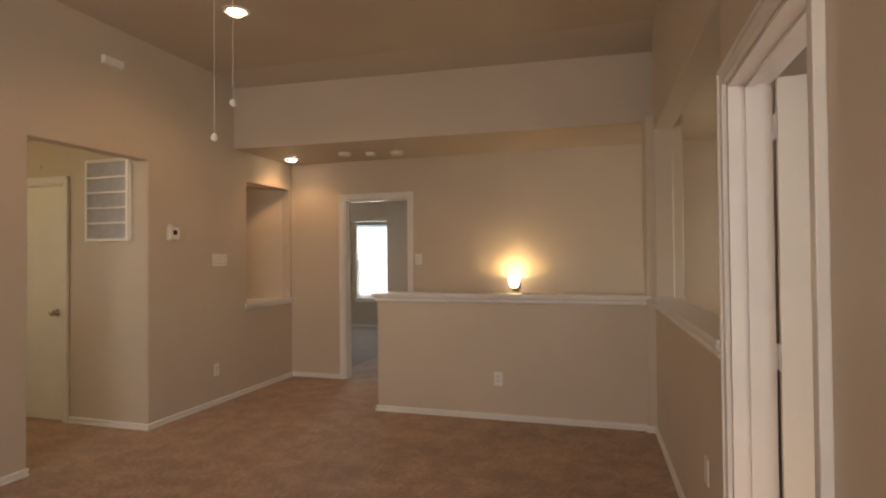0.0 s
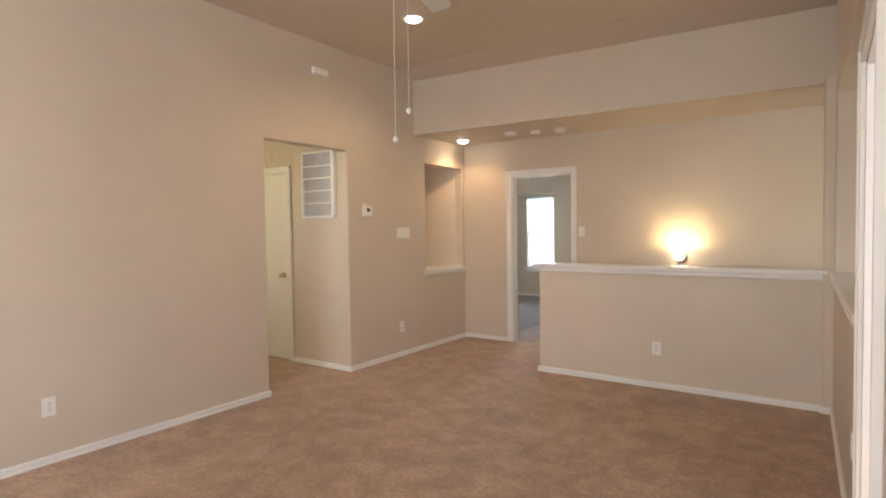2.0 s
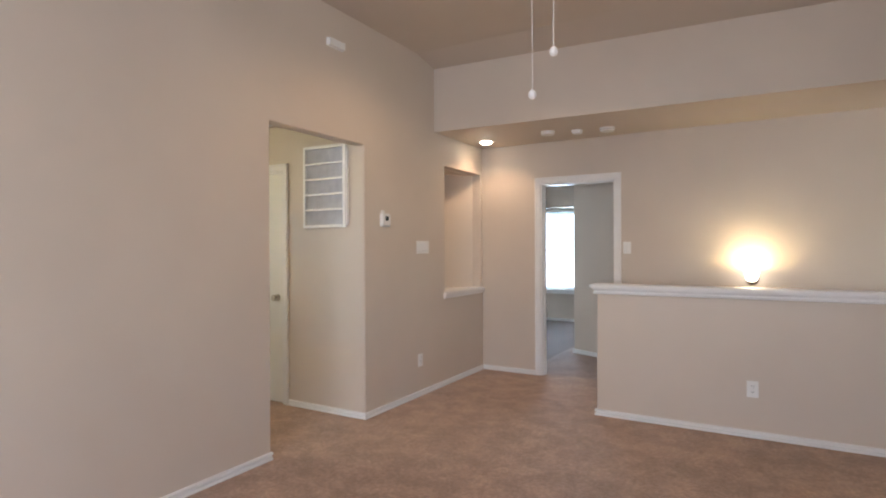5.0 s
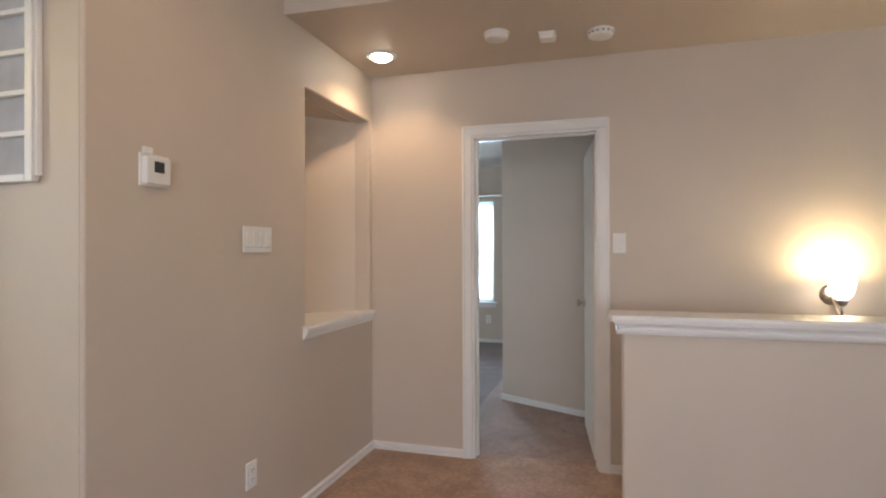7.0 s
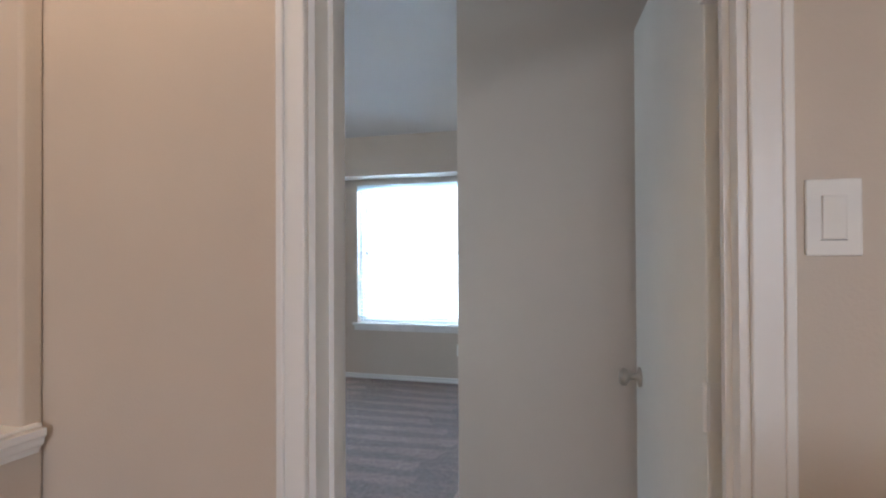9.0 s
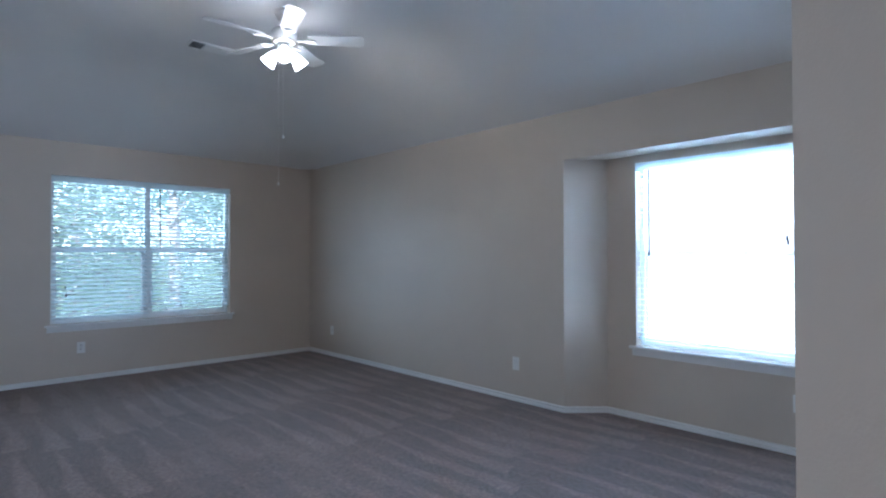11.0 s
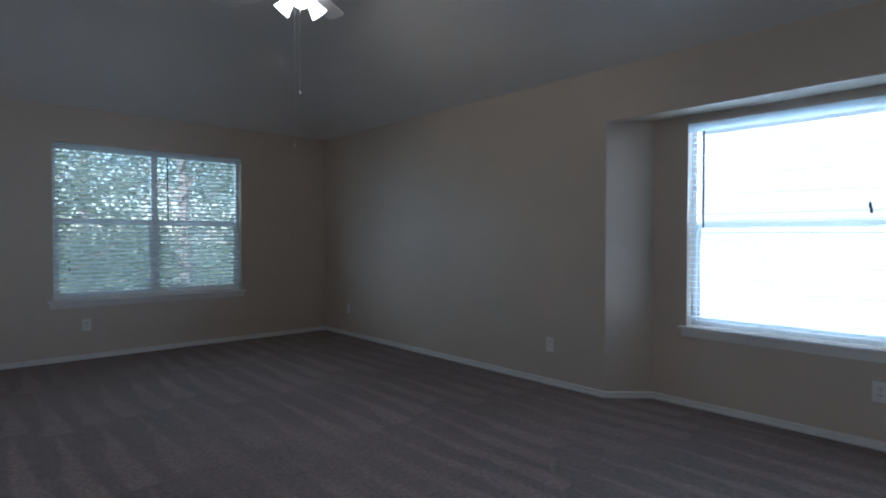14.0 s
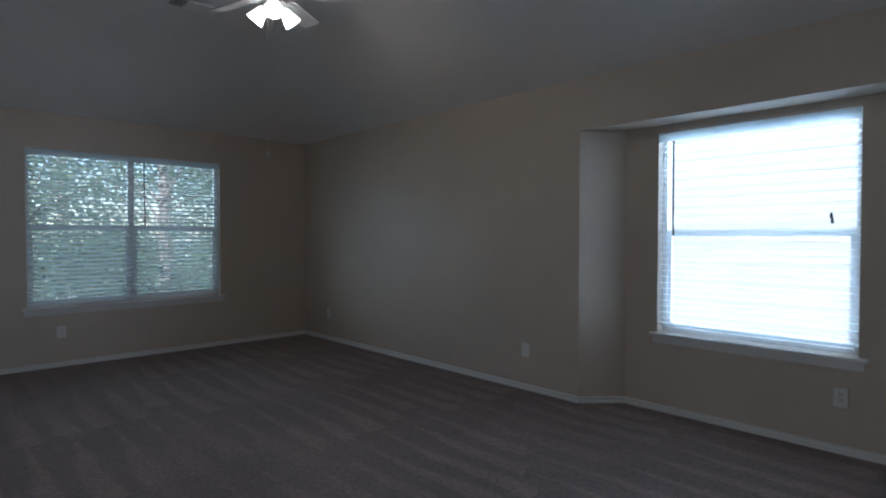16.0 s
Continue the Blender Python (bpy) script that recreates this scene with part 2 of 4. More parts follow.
def extrude_along(profile, p0, p1, bm=None):
    """A moulding from p0 to p1; profile pairs are (out, up), out to the left of the way."""
    own = bmesh.new()
    p0, p1 = Vector(p0), Vector(p1)
    d = (p1 - p0).normalized()
    side = Vector((-d.y, d.x, 0)).normalized()
    ends = []
    for p in (p0, p1):
        ends.append([own.verts.new(p + side * o + Vector((0, 0, u))) for o, u in profile])
    n = len(profile)
    for i in range(n):
        j = (i + 1) % n
        own.faces.new((ends[0][i], ends[0][j], ends[1][j], ends[1][i]))
    own.faces.new(ends[0])
    own.faces.new(ends[1])
    return join(bm, own)


def wall(name, axis, a0, a1, u0, u1, z0, z1, holes=(), label="", round_edge=0.0, mat=None):
    """A wall with thickness a0..a1 across axis, along u, with openings (u0, u1, z0, z1) cut right through."""
    us = sorted({u0, u1, *[h[i] for h in holes for i in (0, 1) if u0 < h[i] < u1]})
    zs = sorted({z0, z1, *[h[i] for h in holes for i in (2, 3) if z0 < h[i] < z1]})

    def solid(i, k):
        if not (0 <= i < len(us) - 1 and 0 <= k < len(zs) - 1):
            return False
        u, z = (us[i] + us[i + 1]) / 2, (zs[k] + zs[k + 1]) / 2
        return not any(h[0] < u < h[1] and h[2] < z < h[3] for h in holes)

    bm = bmesh.new()

    def quad(*c):
        bm.faces.new([bm.verts.new((a, u, z) if axis == "x" else (u, a, z)) for a, u, z in c])

    for i in range(len(us) - 1):
        for k in range(len(zs) - 1):
            if not solid(i, k):
                continue
            a, b, c, d = us[i], us[i + 1], zs[k], zs[k + 1]
            for w in (a0, a1):
                quad((w, a, c), (w, b, c), (w, b, d), (w, a, d))
            if not solid(i - 1, k):
                quad((a0, a, c), (a1, a, c), (a1, a, d), (a0, a, d))
            if not solid(i + 1, k):
                quad((a0, b, c), (a1, b, c), (a1, b, d), (a0, b, d))
            if not solid(i, k - 1):
                quad((a0, a, c), (a1, a, c), (a1, b, c), (a0, b, c))
            if not solid(i, k + 1):
                quad((a0, a, d), (a1, a, d), (a1, b, d), (a0, b, d))
    bmesh.ops.remove_doubles(bm, verts=bm.verts, dist=1e-5)
    ob = link(name, bm, mat or PAINT)
    if round_edge:
        mod = ob.modifiers.new("bullnose", "BEVEL")
        mod.width, mod.segments, mod.limit_method, mod.angle_limit = round_edge, 3, "ANGLE", radians(50)
    return setting(ob, label or "beige painted drywall with light orange-peel texture", "wall")


BASE_PROFILE = [(0, 0), (0.016, 0), (0.016, 0.011), (0.012, 0.018), (0.001, 0.020), (0.001, 0.030), (0.015, 0.031), (0.015, 0.043), (0.008, 0.048), (0.003, 0.050), (0, 0.050)]


def baseboard(*pts):
    bm = bmesh.new()
    mitred(BASE_PROFILE, pts, 0.001, bm)
    return setting(link("baseboard", bm, TRIM), "white painted baseboard with a shoe moulding", "baseboard")


def mitred(profile, pts, z, bm=None):
    """A moulding along an open plan line with mitred corners; out is to the left of the way."""
    own = bmesh.new()
    pts = [Vector((*p, 0)) for p in pts]
    rows = []
    for i, p in enumerate(pts):
        ways = []
        if i:
            ways.append((p - pts[i - 1]).normalized())
        if i < len(pts) - 1:
            ways.append((pts[i + 1] - p).normalized())
        sides = [Vector((-d.y, d.x, 0)) for d in ways]
        o = sum(sides, Vector()).normalized()
        o /= max(0.3, o.dot(sides[0]))
        rows.append([own.verts.new(p + o * a + Vector((0, 0, z + u))) for a, u in profile])
    n = len(profile)
    for a, b in zip(rows, rows[1:]):
        for i in range(n):
            j = (i + 1) % n
            own.faces.new((a[i], a[j], b[j], b[i]))
    own.faces.new(rows[0])
    own.faces.new(rows[-1])
    return join(bm, own)


# ---- loft: floor, walls, ceiling ----
XL, XR, YF, YH = -3.06, 0.945, 6.20, 5.08
Y_BACK = -3.8
YB0, YB1, XB0, XB1 = 6.40, 10.38, -9.03, -2.0
YD = 6.33
floor_bm = box((XL - 2.2, Y_BACK - 0.2, -0.25), (XR, 5.24, 0.0))
box((XR, Y_BACK - 0.2, -0.25), (XR + 1.6, 3.0, 0.0), 0, floor_bm)
box((XR, 3.0, -0.25), (XR + 0.14, 5.03, 0.0), 0, floor_bm)
box((XL - 0.6, 5.24, -0.25), (-1.45, YF + 0.1, 0.0), 0, floor_bm)
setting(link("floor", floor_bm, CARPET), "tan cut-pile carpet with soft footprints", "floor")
# Floor darkens in two steps past the door, standing in for dimmer light.
setting(link("floor_entry", box((-2.6, YF + 0.1, -0.25), (0.9, 8.45, 0.0)), CARPET_HALF_DIM), "the loft's cut-pile carpet inside the bedroom door, coloured halfway darker for dimmer light", "floor")
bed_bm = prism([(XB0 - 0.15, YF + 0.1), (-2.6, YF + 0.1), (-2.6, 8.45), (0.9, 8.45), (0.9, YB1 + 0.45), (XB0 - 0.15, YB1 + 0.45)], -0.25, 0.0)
setting(link("floor_bedroom", bed_bm, CARPET_DIM), "the loft's carpet coloured darker for the dimmer bedroom, combed into vacuum stripes", "floor")

# opening to the side hall, and the display niche, in the left wall
wall("wall_west", "x", XL - 0.11, XL, Y_BACK, YF, 0, 3.3, [(3.085, 4.06, -0.1, 2.188), (5.345, 6.145, 0.915, 2.178)], "", 0.014)
NP = [(-3.165, 5.335), (-3.43, 5.335), (-3.45, 5.79), (-3.140, 6.172)]
nb = prism(NP + [(-3.19, 6.21), (-3.51, 5.81), (-3.49, 5.28), (-3.165, 5.28)], 0.80, 2.30)
setting(link("wall_niche", nb, PAINT), "beige painted back of a display niche", "wall")
setting(link("ceiling_niche", prism([(-3.168, 5.30), (-3.5, 5.30), (-3.5, 5.83), (-3.168, 6.16)], 2.176, 2.25), CEIL), "beige painted niche top", "ceiling")
ns = prism([(-3.043, 5.307), (-3.043, 6.183), (-3.165, 6.183), (-3.46, 5.81), (-3.46, 5.307)], 0.9205, 0.927)
extrude_along([(0, 0), (0.010, 0), (0.014, 0.012), (0.026, 0.022), (0.028, 0.036), (0.034, 0.042), (0.034, 0.058), (0, 0.058)], (XL + 0.001, 6.18, 0.861), (XL + 0.001, 5.31, 0.861), ns)
setting(link("niche_sill", ns, TRIM), "white painted moulded sill of a display niche", "sill")

# far wall with the bedroom door
DX0, DX1, DH = -2.372, -1.592, 2.05
wall("wall_north", "y", YF, YD, -2.50, 2.6, -2.9, 3.3, [(DX0, DX1, -0.24, DH)])
wall("wall_bedroom_south", "y", YF, YB0, XB0 - 0.15, -2.50, -0.2, 3.3)
# the half wall with its moulded cap
wall("wall_half", "y", YH, YH + 0.135, -1.488, 0.84, -0.2, 0.997, (), "beige painted half wall guarding the stairwell", 0.012)
CAP = [(0, 0), (0.014, 0.0), (0.020, 0.004), (0.023, 0.012), (0.020, 0.019), (0.013, 0.021), (0.013, 0.026), (0.017, 0.034), (0.026, 0.041), (0.030, 0.043), (0.030, 0.052)]
cap = prism([(-1.525, YH - 0.052), (-1.540, YH - 0.037), (-1.540, YH + 0.172), (-1.525, YH + 0.187), (0.84, YH + 0.187), (0.84, YH - 0.052)], 1.038, 1.062)
bmesh.ops.bevel(cap, geom=[e for e in cap.edges if abs(e.verts[0].co.z - e.verts[1].co.z) < 1e-6], offset=0.007, segments=3, affect="EDGES")
prof = CAP + [(0, 0.052)]
mitred(prof, [(0.84, YH), (-1.488, YH), (-1.488, YH + 0.135), (0.84, YH + 0.135)], 0.986, cap)
setting(link("half_wall_cap", cap, TRIM), "white painted moulded wooden cap of the half wall", "trim")

# right wall: a door, then an opening with a ledge that looks over the stairwell; past the door the wall leans in a little
RD0, RD1, RDH = 1.735, 2.625, 1.99
LEAN = 0.03


def leaned(ob):
    for v in ob.data.vertices:
        if v.co.y > 2.70:
            v.co.x -= LEAN * (v.co.y - 2.70)
    return ob


leaned(wall("wall_east", "x", XR, XR + 0.14, Y_BACK, 5.07, 0, 3.3, [(-2.70, -1.30, 0.95, 2.40), (RD0, RD1, -0.1, RDH), (2.735, 5.03, 1.03, 2.36)], "", 0.012))
setting(leaned(link("wall_pilaster", box((0.88, 5.045, -0.2), (XR + 0.21, 5.30, 2.481), 0.008), PAINT)), "beige painted corner pier", "wall")
led = box((XR - 0.03, 2.738, 1.033), (XR + 0.165, 5.03, 1.055), 0.005)
extrude_along(prof, (XR, 2.738, 0.981), (XR, 5.03, 0.981), led)
setting(leaned(link("ledge_cap", led, TRIM)), "white painted moulded ledge of the opening over the stairwell", "trim")
# The hole is for the added stair window and its fill lamp.
wall("wall_stair_east", "x", 2.5, 2.6, 3.0, YF, -2.9, 3.3, [(4.2, 5.4, 0.6, 1.8)])
wall("wall_stair_west", "x", XR + 0.002, XR + 0.10, 3.0, 5.03, -2.9, -0.26)

# back of the loft with its window
wall("wall_south", "y", Y_BACK - 0.12, Y_BACK, XL - 0.1, XR + 0.1, 0, 3.3, [(-1.60, 0.70, 0.95, 2.5)])
# ceiling: flat, with a shallow fall to the dropped soffit
cb = bmesh.new()
for lo, hi in ((((XL - 0.1, Y_BACK - 0.1, 3.15), (XL - 0.1, 4.84, 3.15)), ((XR + 0.2, Y_BACK - 0.1, 3.15), (XR + 0.2, 4.84, 3.15))),
               (((XL - 0.1, 4.84, 3.15), (XL - 0.1, 5.5, 3.02)), ((XR + 0.2, 4.84, 3.15), (XR + 0.2, 5.5, 3.02)))):
    cb.faces.new([cb.verts.new(p) for p in (lo[0], lo[1], hi[1], hi[0])])
bmesh.ops.remove_doubles(cb, verts=cb.verts, dist=1e-4)
lc = setting(link("ceiling", cb, CEIL), "beige painted high loft ceiling", "ceiling")
mod = lc.modifiers.new("depth", "SOLIDIFY")
mod.thickness, mod.offset = 0.12, 1.0
soffit = prism([(XL, 5.145), (XR + 0.02, 5.294), (XR + 0.02, YF), (XL, YF)], 2.482, 3.3)
setting(link("ceiling_soffit", soffit, PAINT), "beige painted dropped soffit over the landing", "ceiling")

setting(link("ceiling_stairwell", prism([(XR + 0.02, 2.98), (2.6, 2.98), (2.6, YF), (XR + 0.02, YF)], 2.484, 2.6), PAINT), "beige painted ceiling over the stairwell", "ceiling")

# side hall behind the opening
wall("wall_hall_north", "y", 4.058, 4.17, -5.1, XL - 0.015, 0, 2.6, [(-4.72, -3.952, -0.1, 2.045)])
wall("wall_hall_west", "x", -5.2, -5.1, 1.4, 4.2, 0, 2.6, [(2.05, 3.05, 0.9, 2.1)])
wall("wall_hall_south", "y", 1.4, 1.5, -5.2, XL - 0.1, 0, 2.6)
setting(link("wall_closet_back", box((-5.1, 4.75, 0), (-3.5, 4.85, 2.6)), PAINT), "plain closet back wall", "wall")
setting(link("ceiling_hall", box((-5.2, 1.4, 2.44), (XL - 0.11, 4.06, 2.6)), CEIL), "beige painted side hall ceiling", "ceiling")

# room behind the right-hand door
wall("wall_closet_east", "x", 2.35, 2.45, 0.6, 3.4, 0, 2.6, [(0.65, 1.50, 0.8, 2.1)])
wall("wall_closet_north", "y", 2.90, 3.0, XR + 0.142, 2.5, -2.9, 2.6)
wall("wall_closet_south", "y", 0.5, 0.6, XR + 0.14, 2.35, 0, 2.6)
setting(link("ceiling_closet", box((XR + 0.14, 0.6, 2.44), (2.45, 3.0, 2.6)), CEIL), "beige painted small room ceiling", "ceiling")

# stairs down behind the half wall
for i in range(9):
    x = -1.45 + i * 0.27
    st = box((x, 5.24, -0.19 * (i + 1) - 0.2), (x + 0.29, YF, -0.19 * (i + 1)), 0.012)
    setting(link("stair_step", st, CARPET), "carpeted stair step going down", "step")
setting(link("wall_stair_south", box((-1.45, 5.20, -2.9), (XR + 0.1, 5.236, -0.2)), PAINT), "painted stairwell side wall", "wall")
setting(link("floor_lower", prism([(-1.7, 5.1), (XR, 5.1), (XR, 2.95), (2.55, 2.95), (2.55, YF), (-1.7, YF)], -2.95, -2.85), CARPET), "carpeted lower landing", "floor")
rail = thing("handrail", pose(0, 0, 0), "white painted round handrail on the stairwell side of the half wall", "handrail")
part("rail", tube([(-1.465, 5.30, 0.94), (-1.44, 5.31, 0.935), (-1.38, 5.32, 0.90), (0.75, 5.32, -0.62)], 0.022, 12), TRIM, rail, smooth=True)
for x, z in ((-1.3, 0.80), (0.3, -0.31)):
    part("bracket", tube([(x, 5.237, z - 0.06), (x, 5.28, z - 0.06), (x, 5.32, z - 0.015)], 0.008), NICKEL, rail)

# ---- bedroom shell ----
BAYX = (-4.845, -4.60, -2.91, -2.66)
YBAY = 10.645
wall("wall_bedroom_west", "x", XB0 - 0.14, XB0, YB0 - 0.2, YB1 + 0.14, -0.2, 3.2, [(7.42, 9.265, 0.60, 2.145)])
wall("wall_bedroom_north", "y", YB1, YB1 + 0.14, XB0, XB1, 0, 3.2, [(BAYX[0], BAYX[3], -0.1, 2.098)], "", 0.006)
wall("wall_bay", "y", YBAY, YBAY + 0.14, BAYX[1] - 0.02, BAYX[2] + 0.02, -0.2, 2.3, [(-4.345, -3.135, 0.585, 2.04)])
for x0, x1 in ((BAYX[0], BAYX[1]), (BAYX[3], BAYX[2])):
    o = -0.12 if x0 < x1 else 0.12
    setting(link("wall_bay_side", prism([(x0, YB1 + 0.002), (x1, YBAY), (x1, YBAY + 0.14), (x1 + o, YBAY + 0.14), (x0 + o, YB1 + 0.1), (x0 + o * 0.1, YB1 + 0.002)], 0, 2.3), PAINT), "beige painted splayed side of the window bay", "wall")
setting(link("ceiling_bay", prism([(BAYX[0] - 0.1, YB1 + 0.01), (BAYX[3] + 0.1, YB1 + 0.01), (BAYX[3] + 0.1, YBAY + 0.1), (BAYX[0] - 0.1, YBAY + 0.1)], 2.10, 2.3), CEIL), "painted soffit of the window bay", "ceiling")
EDGE = (-2.45, 7.65)
setting(link("wall_bedroom_angled", prism([EDGE, (0.30, 6.32), (0.45, 6.55), (-1.0, 7.4), (-2.0, 8.5), (-2.12, 8.42)], 0, 3.2), PAINT), "grey-beige painted angled wall beside the bedroom door", "wall")
wall("wall_bedroom_east", "x", XB1, XB1 + 0.12, 8.40, YB1 + 0.14, 0, 3.2)
# hipped ceiling: slopes rise from the walls to a flat middle
hb = bmesh.new()
x0, x1, y0, y1, rise = XB0 - 0.02, 0.9, YB0 - 0.09, YB1 + 0.02, 1.1
low, high = 2.485, 3.11
foot = [hb.verts.new(p) for p in ((x0, y0, low), (x0, y1, low), (x1, y1, low))]
ridge = [hb.verts.new(p) for p in ((x0 + rise, y0, high), (x0 + rise, y1 - rise, high), (x1, y1 - rise, high))]
hb.faces.new((foot[0], foot[1], ridge[1], ridge[0]))
hb.faces.new((foot[1], foot[2], ridge[2], ridge[1]))
hb.faces.new((*ridge, hb.verts.new((x1, y0, high))))
hc = setting(link("ceiling_bedroom", hb, CEIL2, None, "", True), "pale grey-white painted hipped bedroom ceiling", "ceiling")
mod = hc.modifiers.new("soft_ridge", "BEVEL")
mod.width, mod.segments, mod.limit_method, mod.angle_limit = 0.26, 8, "ANGLE", radians(8)
setting(link("ceiling_bedroom_top", box((XB0 - 0.2, YB0 - 0.2, 3.2), (0.95, YB1 + 0.2, 3.3)), CEIL), "upper side of the bedroom ceiling", "ceiling")

# ---- baseboards: each run keeps its room on the left of the way ----
baseboard((XL, 3.09), (XL, Y_BACK))
baseboard((-1.0 - 1.362 - 0.058, YF), (XL, YF), (XL, 4.058), (-3.89, 4.058))
baseboard((0.81, YH), (-1.488, YH), (-1.488, YH + 0.135))
baseboard((XR, 2.685), (XR - LEAN * 2.345, 5.045), (0.81, 5.045), (0.81, YH))
baseboard((XR, Y_BACK), (XR, 1.655))
baseboard((-1.45, YF), (-1.533, YF))
baseboard((XB1, YB1), (BAYX[3], YB1), (BAYX[2], YBAY), (BAYX[1], YBAY), (BAYX[0], YB1), (XB0, YB1), (XB0, YB0), (-2.50, YB0))
baseboard((0.3, 6.32), EDGE, (-2.12, 8.42))


# ---- doors ----
def casing(parent, x0, x1, h, y, face, wide=0.058):
    """Moulded trim round an opening in a wall across y; face -1 looks to -y."""
    t = 0.017 * face
    for name, lo, hi in (("casing_side", (x0 - wide, 0), (x0, h)), ("casing_side", (x1, 0), (x1 + wide, h)), ("casing_head", (x0 - wide, h), (x1 + wide, h + wide))):
        bm = box((lo[0], min(y, y + t), lo[1]), (hi[0], max(y, y + t), hi[1]), 0.003)
        if name == "casing_side":
            outer = lo[0] < x0
            a = lo[0] - 0.0015 if outer else hi[0] - 0.0145
            box((a, min(y, y + t * 1.45), lo[1]), (a + 0.016, max(y, y + t * 1.45), hi[1] + wide - 0.001), 0.003, bm)
        else:
            box((lo[0] + 0.017, min(y, y + t * 1.45), hi[1] - 0.0145), (hi[0] - 0.017, max(y, y + t * 1.45), hi[1] + 0.0015), 0.003, bm)
        part(name, bm, TRIM, parent)


def jambs(parent, x0, x1, h, ya, yb, stop):
    t = 0.015
    part("jamb", box((x0, ya, 0), (x0 + t, yb, h - t)), TRIM, parent)
    part("jamb", box((x1 - t, ya, 0), (x1, yb, h - t)), TRIM, parent)
    part("head_jamb", box((x0, ya, h - t), (x1, yb, h)), TRIM, parent)
    st = box((x0 + t, stop, 0), (x0 + t + 0.011, stop + 0.03, h - t))
    box((x1 - t - 0.011, stop, 0), (x1 - t, stop + 0.03, h - t), 0, st)
    box((x0 + t, stop, h - t - 0.011), (x1 - t, stop + 0.03, h - t), 0, st)
    part("door_stop", st, TRIM, parent)


KNOB = [(0.030, 0), (0.030, 0.006), (0.013, 0.010), (0.010, 0.028), (0.016, 0.034), (0.026, 0.042), (0.027, 0.054), (0.020, 0.062), (0.004, 0.064)]


def leaf(name, w, h, m, label, knob_side=1):
    """A flush slab hinged at its local origin, reaching along +x."""
    d = thing(name, m, label, "door")
    slab = part("door_leaf", box((0.002, -0.0175, 0.008), (w, 0.0175, h), 0.002), DOORP, d)
    for s in (1, -1):
        kn = part("door_knob", lathe(KNOB, 20, Matrix.Translation((w - 0.065, s * 0.0175, 0.93)) @ Matrix.Rotation(radians(-90 * s), 4, "X")), NICKEL, d, "satin nickel door knob", True)
    for z in (0.22, 1.02, 1.82):
        hg = tube([(-0.003, 0.021, z - 0.045), (-0.003, 0.021, z + 0.045)], 0.006)
        box((-0.002, -0.012, z - 0.045), (0.0015, 0.018, z + 0.045), 0, hg)
        part("hinge", hg, TRIM, d, "white painted butt hinge")
    return d


f1 = thing("door_1", pose(0, 0, 0), "white painted bedroom door frame with moulded casing", "door frame", "", "structure")
casing(f1, DX0, DX1, DH, YF, -1)
casing(f1, DX0, DX1, DH, YD, 1)
jambs(f1, DX0, DX1, DH, YF, YD, YD - 0.075)
leaf("bedroom_door", 0.728, 2.015, pose(DX1 - 0.020, YD + 0.030, 0, 0, 0, 97), "white flush bedroom door standing open against the angled wall")

f2 = thing("door_2", pose(0, 0, 0), "white painted closet door frame with moulded casing", "door frame", "", "structure")
casing(f2, -4.72, -3.952, 2.045, 4.058, -1)
jambs(f2, -4.72, -3.952, 2.045, 4.06, 4.17, 4.125)
leaf("hall_door", 0.732, 2.024, pose(-4.703, 4.084, 0), "white flush closet door closed in the side hall")

f3 = thing("door_3", pose(XR, 0, 0, 0, 0, 90), "white painted door frame beside the wall recess", "door frame", "", "structure")
# local x runs along world y, local y along world -x
casing(f3, RD0, RD1, RDH, 0, 1)
jambs(f3, RD0, RD1, RDH, -0.14, 0, -0.085)
leaf("side_door", 0.86, 1.985, pose(XR + 0.146, RD1 - 0.030, 0, 0, 0, -6), "white flush door standing open into the next room")


